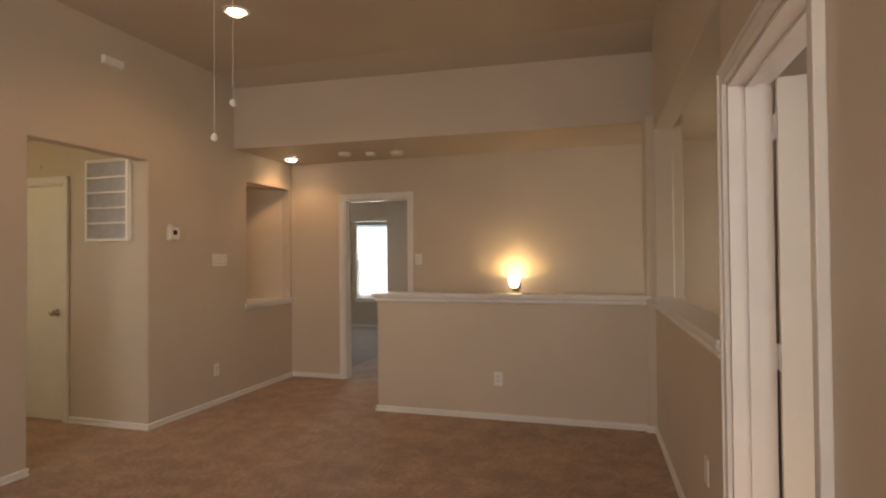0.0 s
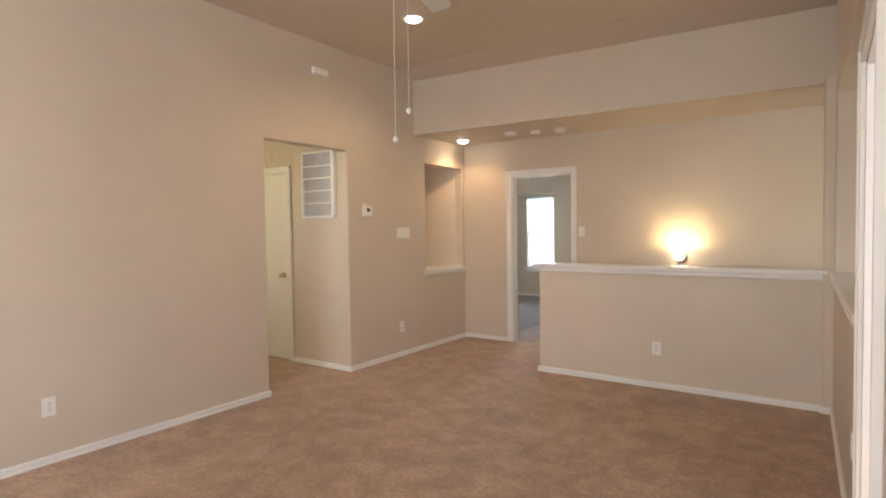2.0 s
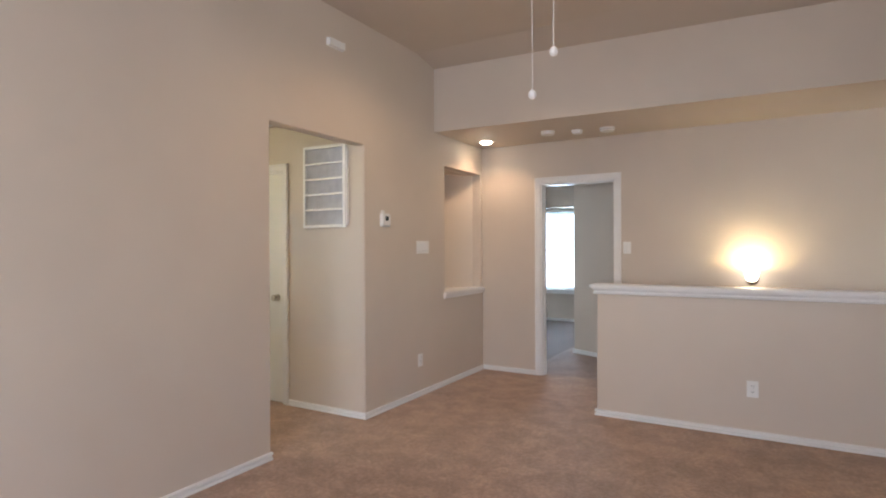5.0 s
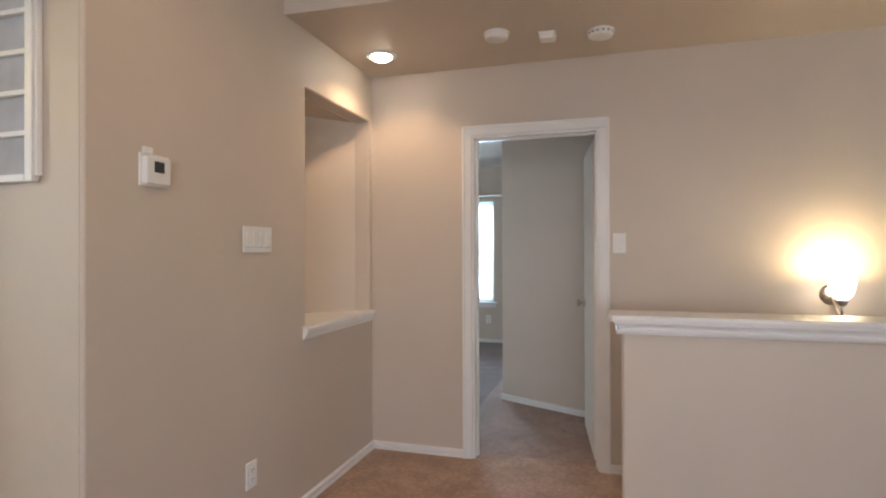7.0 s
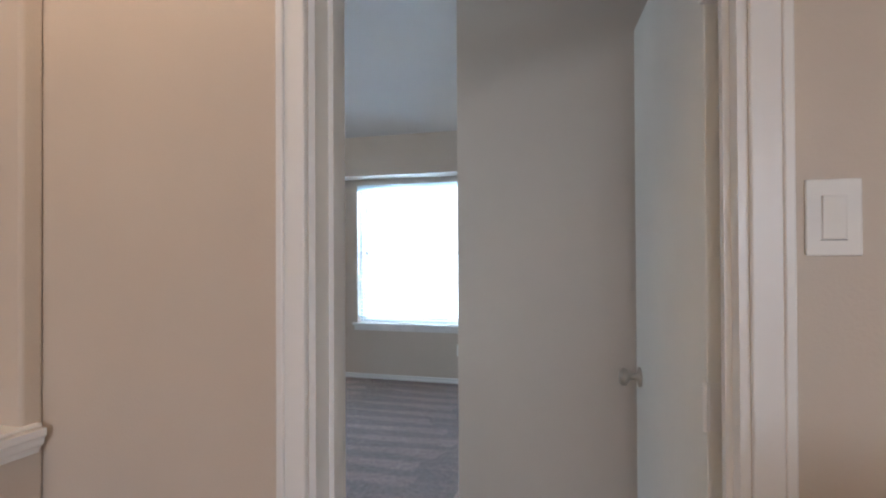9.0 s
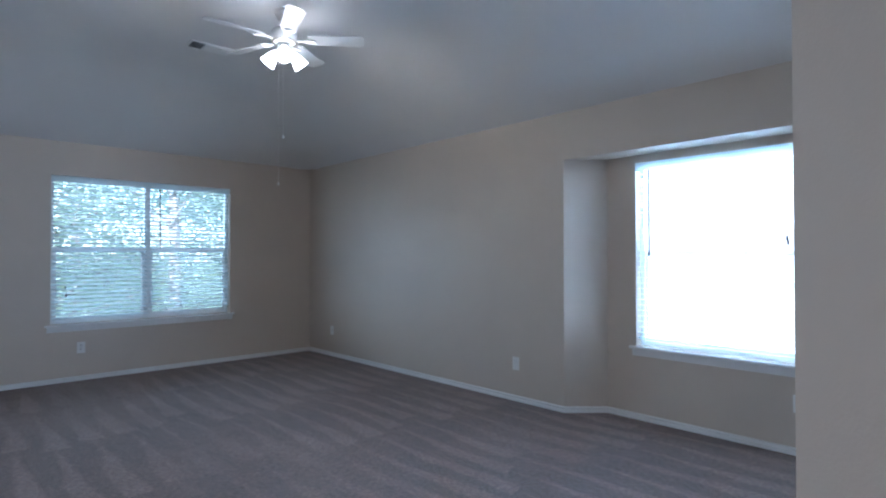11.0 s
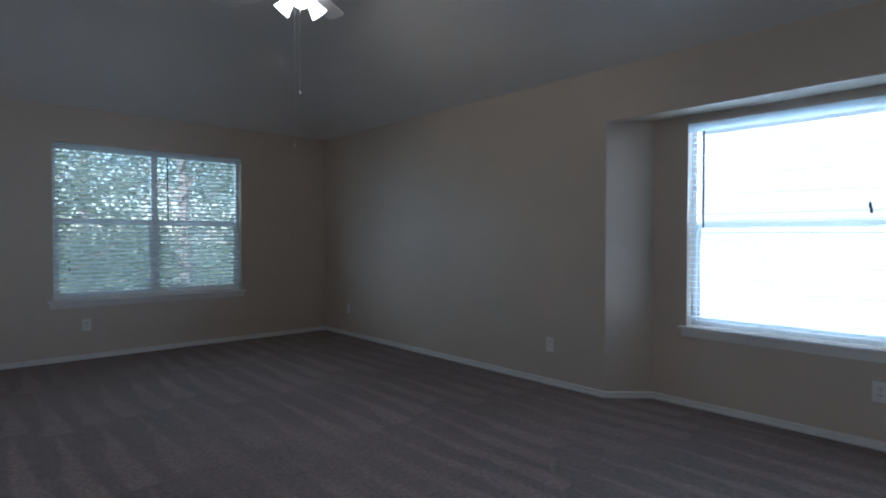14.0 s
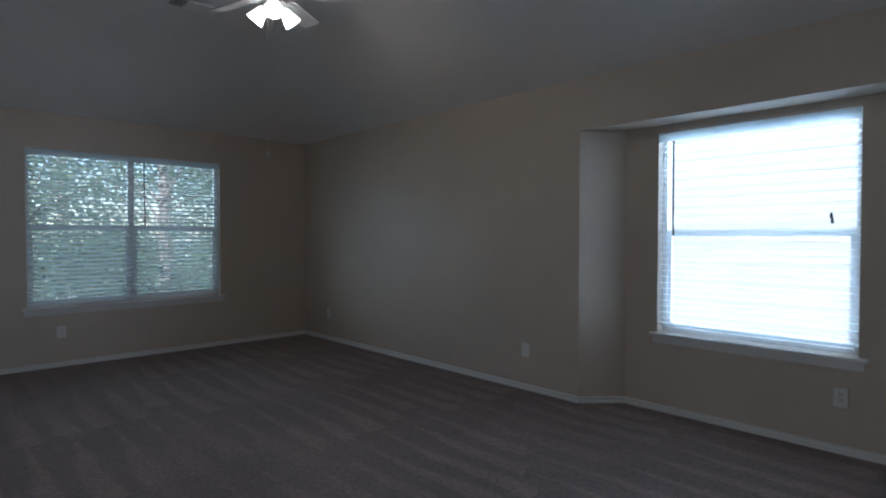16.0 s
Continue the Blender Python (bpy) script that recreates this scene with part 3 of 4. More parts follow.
# ---- windows and blinds ----
def window(name, w, h, halves, label):
    """Local: x along the wall, y out of the room, z up from the sill; the room-side face lies at y = 0."""
    f = thing(name, pose(0, 0, 0), label, "window", "", "structure")
    d0, d1 = 0.075, 0.125
    fr = 0.035
    for lo, hi in (((0, d0, 0), (fr, d1, h)), ((w - fr, d0, 0), (w, d1, h)), ((fr, d0, 0), (w - fr, d1, fr)), ((fr, d0, h - fr), (w - fr, d1, h))):
        part("window_frame", box(lo, hi, 0.003), TRIM, f)
    step = w / halves
    for i in range(halves):
        a, b = i * step + (fr if i == 0 else 0.03), (i + 1) * step - (fr if i == halves - 1 else 0.03)
        if i:
            part("mullion", box((i * step - 0.03, d0 - 0.01, fr), (i * step + 0.03, d1, h - fr), 0.003), TRIM, f)
        mid = h * 0.5
        sash = box((a, d0 + 0.012, mid - 0.022), (b, d1 - 0.01, mid + 0.022), 0.003)
        box((a, d0 + 0.015, fr), (a + 0.028, d1 - 0.02, mid - 0.022), 0.002, sash)
        box((b - 0.028, d0 + 0.015, fr), (b, d1 - 0.02, mid - 0.022), 0.002, sash)
        box((a + 0.028, d0 + 0.015, fr), (b - 0.028, d1 - 0.02, fr + 0.035), 0.002, sash)
        part("sash", sash, TRIM, f)
        for z0, z1 in ((fr, mid - 0.022), (mid + 0.022, h - fr)):
            p = part("pane", box((a, d1 - 0.03, z0), (b, d1 - 0.026, z1)), GLASS, f)
            p.visible_shadow = False
    sill = box((-0.05, -0.035, -0.024), (w + 0.05, d0 + 0.01, -0.002), 0.005)
    extrude_along([(0, 0), (0.008, 0), (0.012, 0.02), (0.016, 0.05), (0.016, 0.055), (0, 0.055)], (w + 0.03, -0.001, -0.079), (-0.03, -0.001, -0.079), sill)
    part("window_sill", sill, TRIM, f, "white moulded wooden sill and apron")
    return f


slat_mesh = {}


def blind(w, h, tilt, label, drop=0.0, wand=0.06, tassel=None, drop_gap=-0.08):
    b = thing("window_blind", pose(0, 0, 0), label, "blind", "window blinds")
    part("headrail", box((0, 0.005, h - 0.045), (w, 0.05, h), 0.003), SLATM, b)
    part("valance", box((-0.006, -0.014, h - 0.062), (w + 0.006, -0.004, h + 0.004), 0.003), SLATM, b)
    n = int((h - 0.09 - drop) / 0.0435)
    key = (round(w, 3), tilt)
    if key not in slat_mesh:
        bm = bmesh.new()
        rows = []
        c, s = math.cos(radians(tilt)), math.sin(radians(tilt))
        for u, v in ((-0.024, 0.0), (-0.012, 0.0022), (0, 0.003), (0.012, 0.0022), (0.024, 0.0)):
            rows.append([(u, v + 0.0016), (u, v - 0.0016)])
        vs = [[[bm.verts.new((x, 0.026 + u * c - v * s, u * s + v * c)) for u, v in r] for x in (0.004, w - 0.004)] for r in rows]
        for p, q in zip(vs, vs[1:]):
            bm.faces.new((p[0][0], p[1][0], q[1][0], q[0][0]))
            bm.faces.new((p[0][1], p[1][1], q[1][1], q[0][1]))
            for e in (0, 1):
                bm.faces.new((p[e][0], q[e][0], q[e][1], p[e][1]))
        for r in (vs[0], vs[-1]):
            bm.faces.new((r[0][0], r[1][0], r[1][1], r[0][1]))
        me = bpy.data.meshes.new("slat")
        bmesh.ops.recalc_face_normals(bm, faces=bm.faces)
        bm.to_mesh(me)
        bm.free()
        me.materials.append(SLATM)
        slat_mesh[key] = me
    for i in range(n):
        ob = new("slat", slat_mesh[key])
        ob.parent = b
        ob.location = (0, 0, h - 0.085 - i * 0.0435)
    zb = h - 0.085 - n * 0.0435
    part("bottom_rail", box((0.002, 0.004, zb - 0.006), (w - 0.002, 0.048, zb + 0.012), 0.003), SLATM, b)
    for x in (0.16 * w, 0.5 * w, 0.84 * w):
        part("ladder_cord", tube([(x, 0.0, h - 0.05), (x, 0.0, zb)], 0.0011, 5), SLATM, b)
    if wand is not None:
        part("tilt_wand", tube([(wand, -0.020, h - 0.06), (wand + 0.004, -0.026, h - 0.74)], 0.0065, 6), DARK, b, "dark slim tilt wand")
    if tassel:
        tx, tz = tassel
        part("lift_cord", tube([(tx, -0.012, h - 0.05), (tx + 0.003, -0.012, tz)], 0.0012, 5), SLATM, b)
        for k, dz in enumerate((0.0, drop_gap)):
            part("cord_tassel", lathe([(0.004, 0.0), (0.007, -0.012), (0.009, -0.035), (0.002, -0.038)], 8, Matrix.Translation((tx + 0.006 * k, -0.012, tz + dz))), DARK, b)
    return b


def place(ob, m):
    ob.matrix_world = m
    return ob


w1m = pose(XB0, 7.42, 0.60, 0, 0, 90)
place(window("window_1", 1.845, 1.545, 2, "white double window with trees behind it"), w1m)
place(blind(0.908, 1.535, 19, "white two-inch blind lowered with its slats open", 0.03, None, (0.12, 0.40)), w1m @ pose(0.008, 0.005, 0.0))
place(blind(0.908, 1.535, 19, "white two-inch blind lowered a little unevenly with its slats open", 0.09, 0.10, None), w1m @ pose(0.929, 0.005, 0.0))
w2m = pose(-4.345, YBAY, 0.585)
place(window("window_2", 1.21, 1.455, 1, "white single-hung window in the bay, bright outside"), w2m)
place(blind(1.195, 1.45, 0, "white two-inch blind lowered over the bay window with open slats", 0.02, 0.11, (1.06, 0.85), -0.03), w2m @ pose(0.0075, 0.005, 0.0))
place(window("window_4", 0.85, 1.3, 1, "white window of the side room"), pose(2.35, 1.50, 0.8, 0, 0, -90))
place(window("window_5", 1.4, 1.45, 1, "white window in the loft's side wall"), pose(XR, -1.30, 0.95, 0, 0, -90))
place(window("window_6", 1.0, 1.2, 1, "white window at the end of the side hall"), pose(-5.1, 2.05, 0.9, 0, 0, 90))
# Out of view, added only to go with the stairwell fill lamp.
place(window("added_stair_window", 1.2, 1.2, 1, "unseen white window added over the stairs for the fill lamp"), pose(2.5, 5.4, 0.6, 0, 0, -90))
place(window("window_3", 2.3, 1.55, 2, "white window at the back of the loft"), pose(0.70, Y_BACK, 0.95, 0, 0, 180))


# ---- wall fittings ----
def plate(name, m, kind, label, group=""):
    """Local: x along the wall, y towards the room, z up."""
    w = {"outlet": 0.075, "switch": 0.075, "gang": 0.21, "blank": 0.075}[kind]
    o = thing(name, m, label, "switch" if kind in ("switch", "gang") else "outlet", group)
    part("cover_plate", box((-w / 2, 0.0, -0.0585), (w / 2, 0.007, 0.0585), 0.0025), PLASTIC, o)
    if kind == "outlet":
        for z in (0.020, -0.020):
            sk = part("socket", lathe([(0.0165, 0), (0.0165, 0.009), (0.0155, 0.010)], 20, Matrix.Translation((0, 0, z)) @ Matrix.Rotation(radians(-90), 4, "X")), PLASTIC, o)
            sl = box((-0.0085, 0.0095, z - 0.002), (-0.0055, 0.0106, z + 0.008))
            box((0.0055, 0.0095, z - 0.002), (0.0085, 0.0106, z + 0.008), 0, sl)
            box((-0.002, 0.0095, z - 0.010), (0.002, 0.0106, z - 0.006), 0, sl)
            part("slot", sl, DARK, sk)
        part("screw", lathe([(0.003, 0), (0.002, 0.009)], 8, Matrix.Rotation(radians(-90), 4, "X")), NICKEL, o)
    if kind in ("switch", "gang"):
        for x in ((0,) if kind == "switch" else (-0.069, -0.023, 0.023, 0.069)):
            rk = box((x - 0.0165, 0.004, -0.0335), (x + 0.0165, 0.0105, 0.0335), 0.002)
            for v in rk.verts:
                if v.co.y > 0.009:
                    v.co.y += v.co.z * 0.09
            part("rocker", rk, PLASTIC, o)
            part("gap", box((x - 0.0175, 0.0068, -0.0350), (x + 0.0175, 0.0076, -0.0338)), DARK, o)
    return o


EAST, WEST, SOUTH, NORTH = -90, 90, 180, 0
# the number turns local +y to the way the plate faces
plate("outlet", pose(XL, 4.875, 0.33, 0, 0, EAST), "outlet", "white duplex outlet low on the beige wall", "outlets")
plate("outlet", pose(XL, 0.93, 0.35, 0, 0, EAST), "blank", "white cable plate low on the beige wall", "outlets")
plate("outlet", pose(XL, 1.46, 0.35, 0, 0, EAST), "outlet", "white duplex outlet low on the beige wall", "outlets")
plate("outlet", pose(-0.38, YH, 0.346, 0, 0, SOUTH), "outlet", "white duplex outlet on the half wall", "outlets")
plate("outlet", pose(XR - 0.012, 3.10, 0.43, 0, 0, WEST + 1.7), "blank", "white blank wall plate beside the ledge", "outlets")
plate("outlet", pose(XB0, 7.69, 0.345, 0, 0, EAST), "outlet", "white duplex outlet under the double window", "outlets")
plate("outlet", pose(-5.361, YB1, 0.335, 0, 0, SOUTH), "outlet", "white duplex outlet on the long bedroom wall", "outlets")
plate("outlet", pose(-8.45, YB1, 0.335, 0, 0, SOUTH), "outlet", "white duplex outlet near the bedroom corner", "outlets")
plate("outlet", pose(-3.216, YBAY, 0.335, 0, 0, SOUTH), "outlet", "white duplex outlet under the bay window", "outlets")
plate("outlet", pose(-7.7, YB0, 0.335, 0, 0, NORTH), "outlet", "white duplex outlet on the bedroom side wall", "outlets")
plate("light_switch", pose(-1.478, YF, 1.36, 0, 0, SOUTH), "switch", "white rocker light switch beside the bedroom door")
plate("light_switch", pose(XL, 4.925, 1.372, 0, 0, EAST), "gang", "white four-gang rocker switch plate on the beige wall")

th = thing("thermostat", pose(XL, 4.33, 1.60, 0, 0, EAST), "white wall thermostat with a small dark display", "thermostat")
part("body", box((-0.055, 0, -0.05), (0.055, 0.026, 0.045), 0.006), PLASTIC, th)
part("display", box((-0.022, 0.0255, -0.008), (0.022, 0.0275, 0.030), 0.0005), SCREEN, th, "dark grey display")
part("backplate", box((-0.066, 0, -0.056), (0.066, 0.006, 0.056), 0.002), PLASTIC, th)
part("sensor_tab", box((0.012, 0.0, 0.056), (0.052, 0.012, 0.078), 0.003), PLASTIC, th)
dv = thing("wall_chime", pose(XL, 3.714, 2.876, 0, 0, EAST), "small white plastic door chime high on the wall", "chime")
part("cover", box((-0.085, 0, -0.028), (0.085, 0.035, 0.028), 0.006), PLASTIC, dv)
part("base", box((-0.09, 0, -0.032), (0.09, 0.008, 0.032), 0.002), PLASTIC, dv)


def detector(name, x, y, r, label, grille=True):
    d = thing(name, pose(x, y, 2.482, 180), label, "detector", "ceiling detectors")
    part("base", lathe([(r, 0), (r, 0.008), (r * 0.9, 0.010)], 28), PLASTIC, d, smooth=False)
    part("cover", lathe([(r * 0.93, 0.010), (r * 0.93, 0.026), (r * 0.85, 0.034), (r * 0.55, 0.038), (0.004, 0.039)], 28), PLASTIC, d)
    if grille:
        for k in range(14):
            a = 2 * math.pi * k / 14
            g = box((r * 0.925, -0.005, 0.014), (r * 0.94, 0.005, 0.021))
            bmesh.ops.rotate(g, verts=g.verts, cent=(0, 0, 0), matrix=Matrix.Rotation(a, 3, "Z"))
            part("vent_slot", g, DARK, d)


detector("smoke_detector", -2.108, 5.686, 0.068, "round white smoke detector on the soffit", False)
detector("smoke_detector", -1.573, 5.813, 0.070, "round white smoke detector with vent slots on the soffit")
sn = thing("ceiling_sensor", pose(-1.848, 5.775, 2.482, 180), "small square white sensor on the soffit", "sensor")
part("housing", box((-0.04, -0.04, 0), (0.04, 0.04, 0.035), 0.008), PLASTIC, sn)
part("base", box((-0.045, -0.045, 0), (0.045, 0.045, 0.008), 0.002), PLASTIC, sn)


def can_light(x, y, z, label):
    c = thing("recessed_light", pose(x, y, z, 180), label, "ceiling light", "recessed lights")
    part("trim_ring", lathe([(0.095, 0), (0.095, 0.004), (0.082, 0.010), (0.066, 0.008), (0.060, 0.002), (0.060, 0.0)], 32), PLASTIC, c, "", True)
    part("lamp_face", lathe([(0.058, 0.0005), (0.056, 0.016), (0.045, 0.026), (0.02, 0.031), (0.001, 0.032)], 24), LENS, c, "glowing warm lamp face", True)


can_light(-2.83, 5.82, 2.482, "recessed ceiling light glowing warm beside the niche")
can_light(-2.00, 3.78, 3.15, "recessed ceiling light glowing warm in the loft ceiling")

# return air grille on the side hall wall
ra = thing("return_air_vent", pose(-3.460, 4.056, 1.535, 0, 0, 0), "white framed return air vent with five openings and a pleated filter", "air vent")
W, H = 0.46, 0.685
for lo, hi in (((-W / 2, 0), (-W / 2 + 0.022, H)), ((W / 2 - 0.030, 0), (W / 2, H)), ((-W / 2 + 0.022, 0), (W / 2 - 0.030, 0.024)), ((-W / 2 + 0.022, H - 0.024), (W / 2 - 0.030, H))):
    part("vent_frame", box((lo[0], -0.028, lo[1]), (hi[0], 0.0, hi[1]), 0.003), TRIM, ra)
for k in range(1, 5):
    z = 0.024 + (H - 0.048) * k / 5
    part("crossbar", box((-W / 2 + 0.022, -0.026, z - 0.008), (W / 2 - 0.030, -0.008, z + 0.008), 0.002), TRIM, ra)
fb = bmesh.new()
zig = [(-W / 2 + 0.02 + k * 0.0071, -0.009 if k % 2 else -0.002) for k in range(59)]
zig += [(zig[-1][0], -0.0005), (zig[0][0], -0.0005)]
prism(zig, 0.02, H - 0.02, fb)
part("filter", fb, FILTER, ra, "grey pleated filter fabric")
part("hinge_lip", box((W / 2 + 0.001, -0.02, 0.02), (W / 2 + 0.012, 0.0, H - 0.05), 0.002), TRIM, ra)
# attic hatch with its cord
ah = thing("attic_hatch", pose(-4.15, 3.58, 2.44), "white framed attic hatch in the hall ceiling with pull cord", "attic hatch")
part("panel", box((-0.60, -0.32, -0.006), (0.36, 0.32, 0.0), 0.001), CEIL, ah)
for lo, hi in (((-0.66, -0.38), (0.42, -0.32)), ((-0.66, 0.32), (0.42, 0.38)), ((-0.66, -0.32), (-0.60, 0.32)), ((0.36, -0.32), (0.42, 0.32))):
    part("hatch_trim", box((*lo, -0.02), (*hi, 0.0), 0.004), TRIM, ah)
part("pull_cord", tube([(0.195, 0.28, -0.006), (0.195, 0.28, -0.28)], 0.002, 6), PLASTIC, ah)
part("cord_end", lathe([(0.003, 0), (0.007, -0.012), (0.002, -0.022)], 8, Matrix.Translation((0.195, 0.28, -0.28))), NICKEL, ah)

# wall sconce over the stairwell
sc = thing("wall_sconce", pose(-0.40, YF, 1.058, 0, 0, 180), "lit wall sconce with a frosted glass cup and nickel arm", "wall lamp")
part("backplate", lathe([(0.056, 0), (0.056, 0.006), (0.046, 0.014), (0.02, 0.019), (0.002, 0.020)], 28, Matrix.Translation((0, 0, 0.02)) @ Matrix.Rotation(radians(-90), 4, "X")), NICKEL, sc, "", True)
part("arm", tube([(0, 0.015, 0.0), (0, 0.05, -0.03), (0, 0.095, -0.066), (0, 0.125, -0.078), (0, 0.145, -0.066), (0, 0.149, -0.045), (0, 0.145, -0.02)], 0.006, 10), NICKEL, sc, "", True)
part("cup", lathe([(0.008, -0.03), (0.022, -0.02), (0.028, 0.0), (0.026, 0.006)], 20, Matrix.Translation((0, 0.145, 0))), NICKEL, sc, "", True)
part("shade", lathe([(0.022, 0.003), (0.040, 0.018), (0.052, 0.045), (0.058, 0.080), (0.064, 0.112), (0.061, 0.112), (0.054, 0.080), (0.048, 0.046), (0.036, 0.022), (0.010, 0.010)], 28, Matrix.Translation((0, 0.145, 0))), SHADE, sc, "glowing frosted glass cup", True)


# ---- ceiling fans ----
def ceiling_fan(x, y, ceil_z, hub_z, first, span, lit, label, chains):
    f = thing("ceiling_fan", pose(x, y, ceil_z), label, "ceiling fan", "ceiling fans")
    h = hub_z - ceil_z
    part("canopy", lathe([(0.070, 0.0), (0.070, -0.02), (0.055, -0.055), (0.02, -0.07)], 28), FANW, f, "", True)
    part("downrod", tube([(0, 0, -0.06), (0, 0, h + 0.06)], 0.013, 12), FANW, f, "", True)
    part("motor", lathe([(0.03, h + 0.085), (0.075, h + 0.075), (0.098, h + 0.045), (0.102, h + 0.015), (0.095, h - 0.01), (0.07, h - 0.028), (0.055, h - 0.035)], 36), FANW, f, "white ribbed motor housing", True)
    for k in range(24):
        a = 2 * math.pi * k / 24
        g = box((0.074, -0.004, h - 0.026), (0.094, 0.004, h - 0.012))
        bmesh.ops.rotate(g, verts=g.verts, cent=(0, 0, 0), matrix=Matrix.Rotation(a, 3, "Z"))
        part("motor_vent", g, NICKEL, f)
    part("switch_housing", lathe([(0.052, h - 0.034), (0.052, h - 0.075), (0.04, h - 0.09), (0.004, h - 0.094)], 28), FANW, f, "", True)
    for k in range(5):
        a = radians(first + 72 * k)
        bl = bmesh.new()
        out = [(0.17, -0.045), (0.22, -0.055), (span - 0.03, -0.066), (span, -0.045), (span, 0.045), (span - 0.03, 0.066), (0.22, 0.055), (0.17, 0.045)]
        prism(out, -0.003, 0.003, bl)
        bmesh.ops.rotate(bl, verts=bl.verts, cent=(0, 0, 0), matrix=Matrix.Rotation(radians(-13), 3, "X"))
        bmesh.ops.translate(bl, verts=bl.verts, vec=(0, 0, h + 0.002))
        bmesh.ops.rotate(bl, verts=bl.verts, cent=(0, 0, 0), matrix=Matrix.Rotation(a, 3, "Z"))
        blade = part("blade", bl, FANW, f)
        ar = prism([(0.08, -0.012), (0.14, -0.012), (0.19, -0.035), (0.225, -0.025), (0.225, 0.025), (0.19, 0.035), (0.14, 0.012), (0.08, 0.012)], h - 0.014, h - 0.008)
        bmesh.ops.rotate(ar, verts=ar.verts, cent=(0, 0, 0), matrix=Matrix.Rotation(a, 3, "Z"))
        part("blade_arm", ar, FANW, blade)
    for k in range(3 if lit else 0):
        a = radians(-27 + 120 * k)
        tip = Matrix.Rotation(a, 4, "Z") @ Matrix.Translation((0.055, 0, h - 0.075)) @ Matrix.Rotation(radians(135), 4, "Y")
        ho = part("lamp_holder", lathe([(0.012, -0.02), (0.02, 0.0), (0.024, 0.02), (0.024, 0.028)], 16, tip), FANW, f, "", True)
        part("shade", lathe([(0.024, 0.024), (0.031, 0.034), (0.040, 0.066), (0.050, 0.100), (0.059, 0.128), (0.056, 0.128), (0.047, 0.100), (0.037, 0.066), (0.028, 0.038), (0.012, 0.032)], 24, tip), SHADE2, ho, "glowing frosted glass shade", True)
    for cx, cy, z in chains:
        part("pull_chain", tube([(cx * 0.6, cy * 0.6, h - 0.085), (cx, cy, h - 0.13), (cx, cy, z - ceil_z)], 0.0013, 6), PLASTIC, f)
        part("chain_knob", lathe([(0.002, 0.009), (0.006, 0.005), (0.0085, -0.004), (0.006, -0.012), (0.002, -0.015)] if lit else [(0.002, 0.012), (0.010, 0.006), (0.014, -0.006), (0.010, -0.016), (0.002, -0.02)], 14, Matrix.Translation((cx, cy, z - ceil_z))), PLASTIC, f, "white ball pull", True)
    return f


ceiling_fan(-5.93, 8.42, 3.11, 2.90, 52.5, 0.58, True, "white five-blade ceiling fan with three lit glass shades", [(0.01, -0.05, 1.832), (0.09, -0.055, 2.159)])
ceiling_fan(-0.92, 2.29, 3.15, 2.72, 33, 0.60, False, "white five-blade ceiling fan with long pull chains", [(-0.03, -0.035, 1.86), (0.03, 0.0, 2.0)])

vt = thing("ceiling_vent", pose(-7.02, 8.25, 3.109, 0, 0, 0), "white ceiling air vent with dark angled slats", "air vent")
part("frame", box((-0.09, -0.15, -0.008), (0.09, 0.21, 0.0), 0.002), PLASTIC, vt)
part("backing", box((-0.07, -0.13, -0.0095), (0.07, -0.03, -0.0085)), DARK, vt)
part("damper_plate", box((-0.075, -0.02, -0.012), (0.075, 0.19, -0.008), 0.001), PLASTIC, vt)
for k in range(5):
    sl = box((-0.07, -0.006, -0.001), (0.07, 0.006, 0.001))
    bmesh.ops.rotate(sl, verts=sl.verts, cent=(0, 0, 0), matrix=Matrix.Rotation(radians(35), 3, "X"))
    bmesh.ops.translate(sl, verts=sl.verts, vec=(0, -0.12 + 0.02 * k, -0.013))
    part("slat", sl, PLASTIC, vt)

# ---- outside ----
setting(link("ground", box((-400, -400, -3.4), (400, 400, -3.2)), GRASS), "green lawn around the house", "ground")
# South eave lengthened out of view to keep sun out of the loft window.
setting(link("roof", box((XB0 - 0.6, Y_BACK - 1.5, 3.32), (3.2, YB1 + 0.9, 3.45)), ROOFM), "unseen grey shingle roof over the storey, south eave lengthened to block sun", "roof")


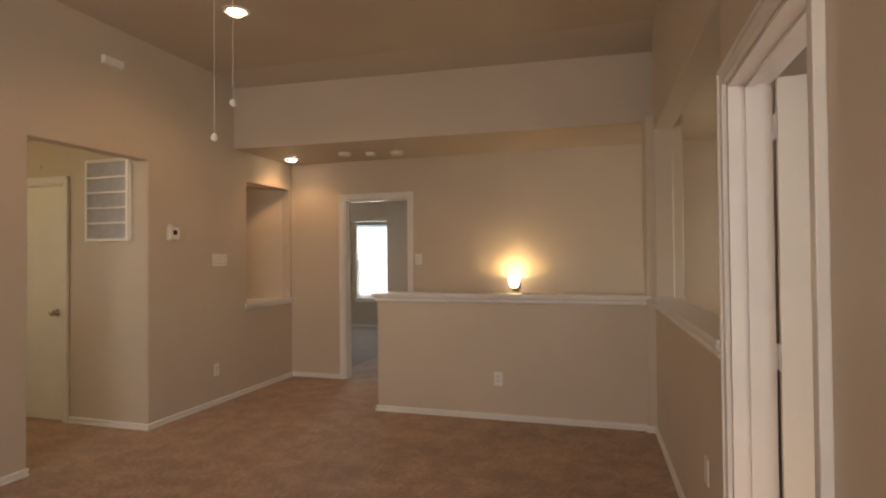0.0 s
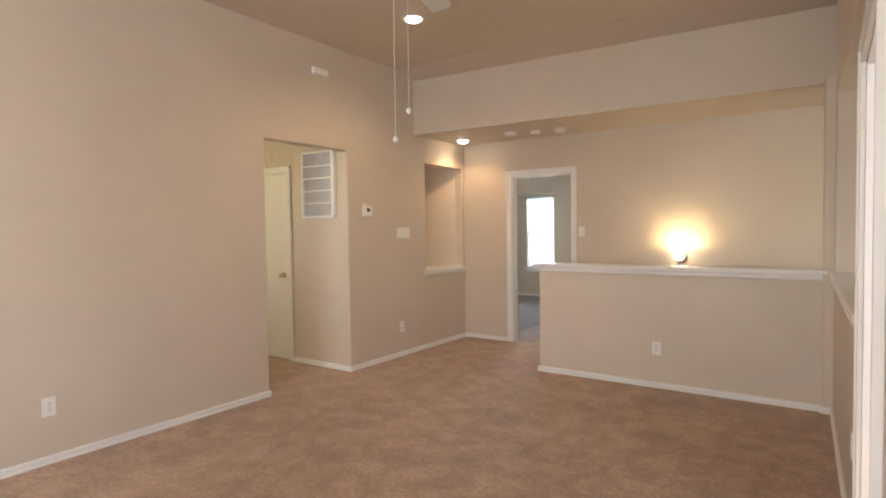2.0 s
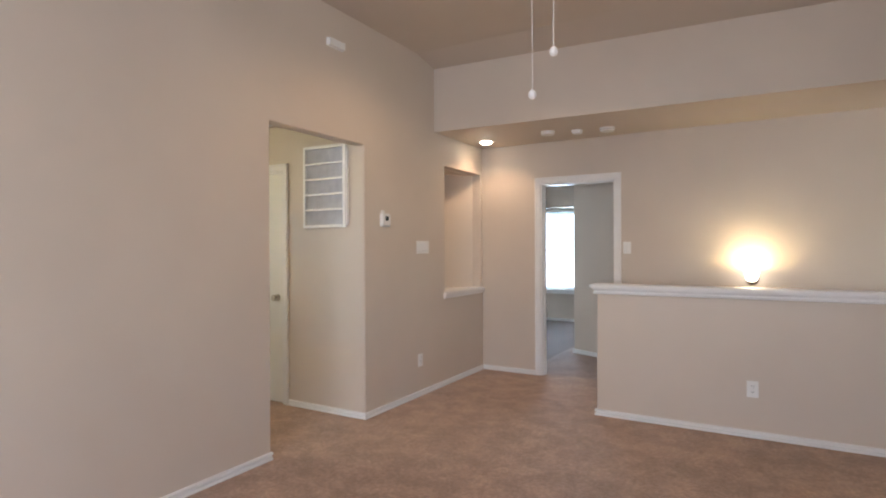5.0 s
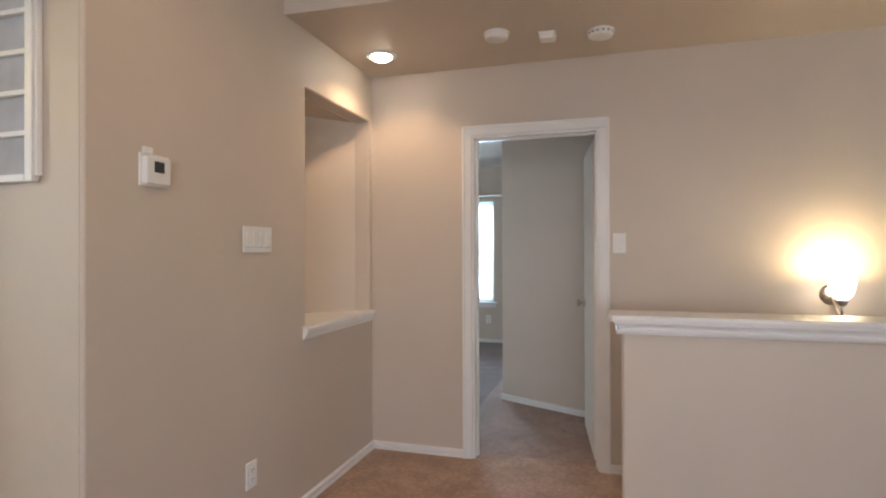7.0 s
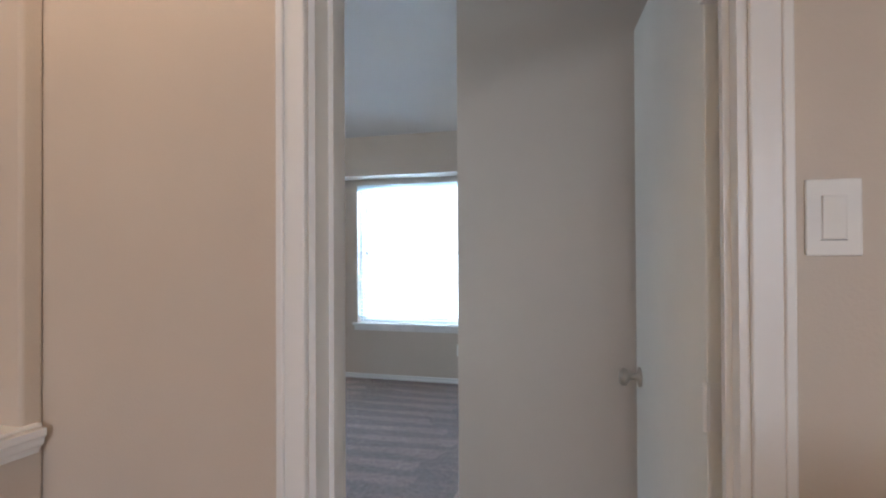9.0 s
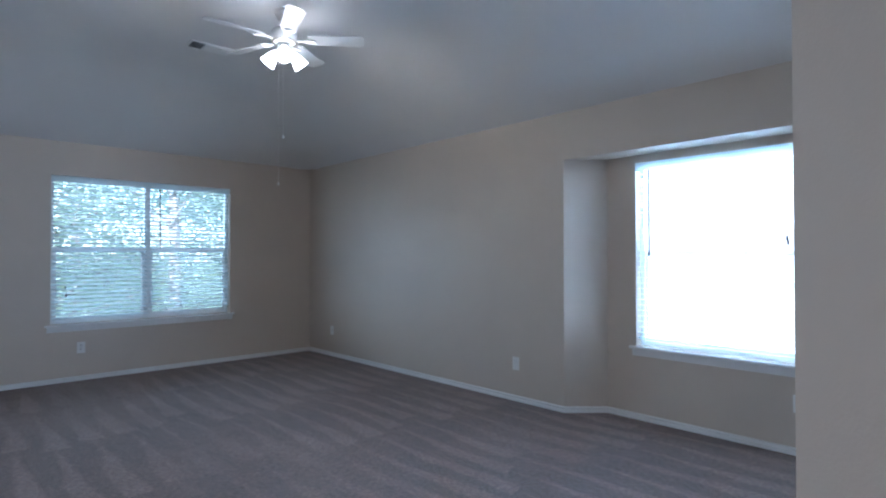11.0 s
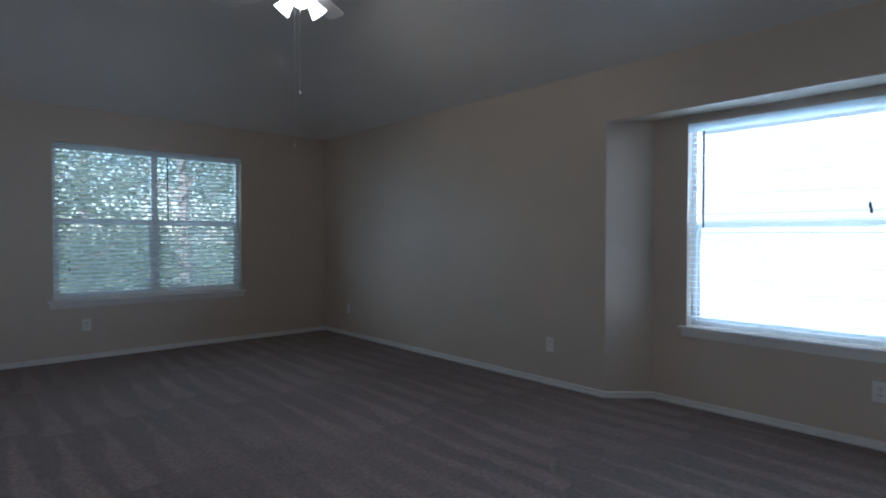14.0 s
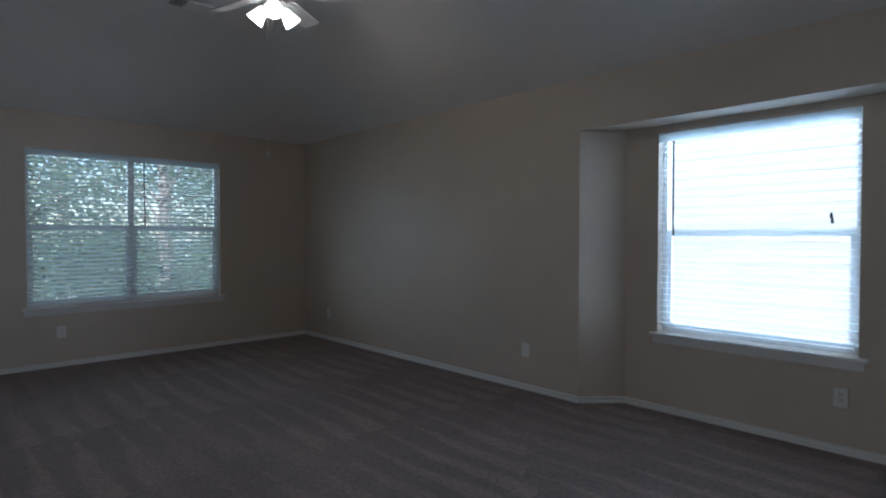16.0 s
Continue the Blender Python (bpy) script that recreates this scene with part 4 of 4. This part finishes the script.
def tree(x, y, height, spread, seed, n):
    rng = random.Random(seed)
    t = thing("tree", pose(x, y, -3.2), "leafy green deciduous tree behind the window", "tree", "trees in the garden")
    tr = tube([(0, 0, 0), (0.08, 0.05, height * 0.3), (-0.05, 0.1, height * 0.6), (0.05, 0.0, height * 0.9)], [0.20, 0.15, 0.10, 0.03], 8)
    tips = []
    for k in range(16):
        a, z = rng.uniform(0, 6.28), height * rng.uniform(0.2, 0.8)
        r = spread * rng.uniform(0.5, 1.0)
        e = Vector((r * math.cos(a), r * math.sin(a), z + height * rng.uniform(0.05, 0.22)))
        tube([(0, 0, z), tuple(e * 0.5 + Vector((0, 0, z * 0.5 + 0.1))), tuple(e)], [0.035, 0.02, 0.008], 6, tr)
        tips.append(e)
        tips.append(e * 0.55 + Vector((0, 0, z * 0.45)))
    part("trunk", tr, BARK, t, "brown branching trunk")
    verts, faces = [], []
    for k in range(n):
        c = tips[k % len(tips)]
        p = c + Vector((rng.gauss(0, 0.33), rng.gauss(0, 0.33), rng.gauss(0, 0.26)))
        d = Vector((rng.gauss(0, 1), rng.gauss(0, 1), rng.gauss(0, 0.6))).normalized()
        s = d.cross(Vector((rng.gauss(0, 1), rng.gauss(0, 1), rng.gauss(0, 1)))).normalized()
        ln, wd = rng.uniform(0.06, 0.12), rng.uniform(0.025, 0.045)
        i = len(verts)
        verts += [tuple(p), tuple(p + d * ln * 0.5 + s * wd), tuple(p + d * ln), tuple(p + d * ln * 0.5 - s * wd)]
        faces.append((i, i + 1, i + 2, i + 3))
    me = bpy.data.meshes.new("crown")
    me.from_pydata(verts, [], faces)
    me.materials.append(LEAF)
    cr = new("crown", me)
    cr.parent = t
    return t


for k, (x, y, h, s) in enumerate(((-13.5, 7.6, 7.5, 1.9), (-14.5, 10.2, 8.5, 2.2), (-16.5, 8.8, 9.5, 2.6), (-15.0, 12.6, 8.0, 2.2), (-18.5, 11.5, 10.0, 2.8), (-19.5, 14.5, 9.0, 2.8), (-17.0, 5.8, 9.0, 2.4))):
    tree(x, y, h, s, 40 + k, 6000)

def bush(x, y, r, h, seed):
    rng = random.Random(seed)
    t = thing("bush", pose(x, y, -3.2), "tall leafy green bush under the trees", "bush", "bushes in the garden")
    st = bmesh.new()
    for k in range(7):
        a = rng.uniform(0, 6.28)
        tube([(0.1 * math.cos(a), 0.1 * math.sin(a), 0), (r * 0.4 * math.cos(a), r * 0.4 * math.sin(a), h * 0.5), (r * 0.7 * math.cos(a), r * 0.7 * math.sin(a), h * 0.9)], [0.04, 0.025, 0.008], 6, st)
    part("stems", st, BARK, t, "thin brown stems")
    verts, faces = [], []
    for k in range(3200):
        a, q, z = rng.uniform(0, 6.28), r * math.sqrt(rng.random()), h * (0.08 + 0.92 * rng.random())
        q *= 0.65 + 0.5 * math.sin(3 * a + seed) * 0.4 + 0.3 * (1 - z / h)
        p = Vector((q * math.cos(a), q * math.sin(a), z + rng.gauss(0, 0.12)))
        d = Vector((rng.gauss(0, 1), rng.gauss(0, 1), rng.gauss(0, 0.6))).normalized()
        c = d.cross(Vector((rng.gauss(0, 1), rng.gauss(0, 1), rng.gauss(0, 1)))).normalized()
        ln, wd = rng.uniform(0.06, 0.12), rng.uniform(0.025, 0.045)
        i = len(verts)
        verts += [tuple(p), tuple(p + d * ln * 0.5 + c * wd), tuple(p + d * ln), tuple(p + d * ln * 0.5 - c * wd)]
        faces.append((i, i + 1, i + 2, i + 3))
    me = bpy.data.meshes.new("foliage")
    me.from_pydata(verts, [], faces)
    me.materials.append(LEAF)
    new("foliage", me).parent = t


for k, (x, y, r, h) in enumerate(((-13.0, 9.0, 1.3, 3.4), (-14.2, 11.4, 1.5, 4.0), (-15.5, 7.2, 1.5, 3.8), (-17.0, 10.2, 1.8, 4.6), (-18.5, 13.4, 2.0, 5.0), (-16.2, 13.0, 1.6, 4.2))):
    bush(x, y, r, h, 70 + k)

# neighbouring house seen through the bay window
nh = thing("neighbour_house", pose(-6, 17.0, -3.2), "pale sided two-storey house next door with a grey roof", "house")
part("wall", box((-9, 0, 0), (9, 7, 6.75)), SIDING, nh)
for k in range(39):
    part("siding_board", box((-9, -0.02, 0.1 + k * 0.17), (9, -0.002, 0.262 + k * 0.17)), SIDING, nh)
part("roof", prism([(-9.3, -0.22), (9.3, -0.22), (9.3, 7.3), (-9.3, 7.3)], 6.75, 6.9), ROOFM, nh)
part("fascia", box((-9.3, -0.25, 6.70), (9.3, -0.22, 6.91)), TRIM, nh)
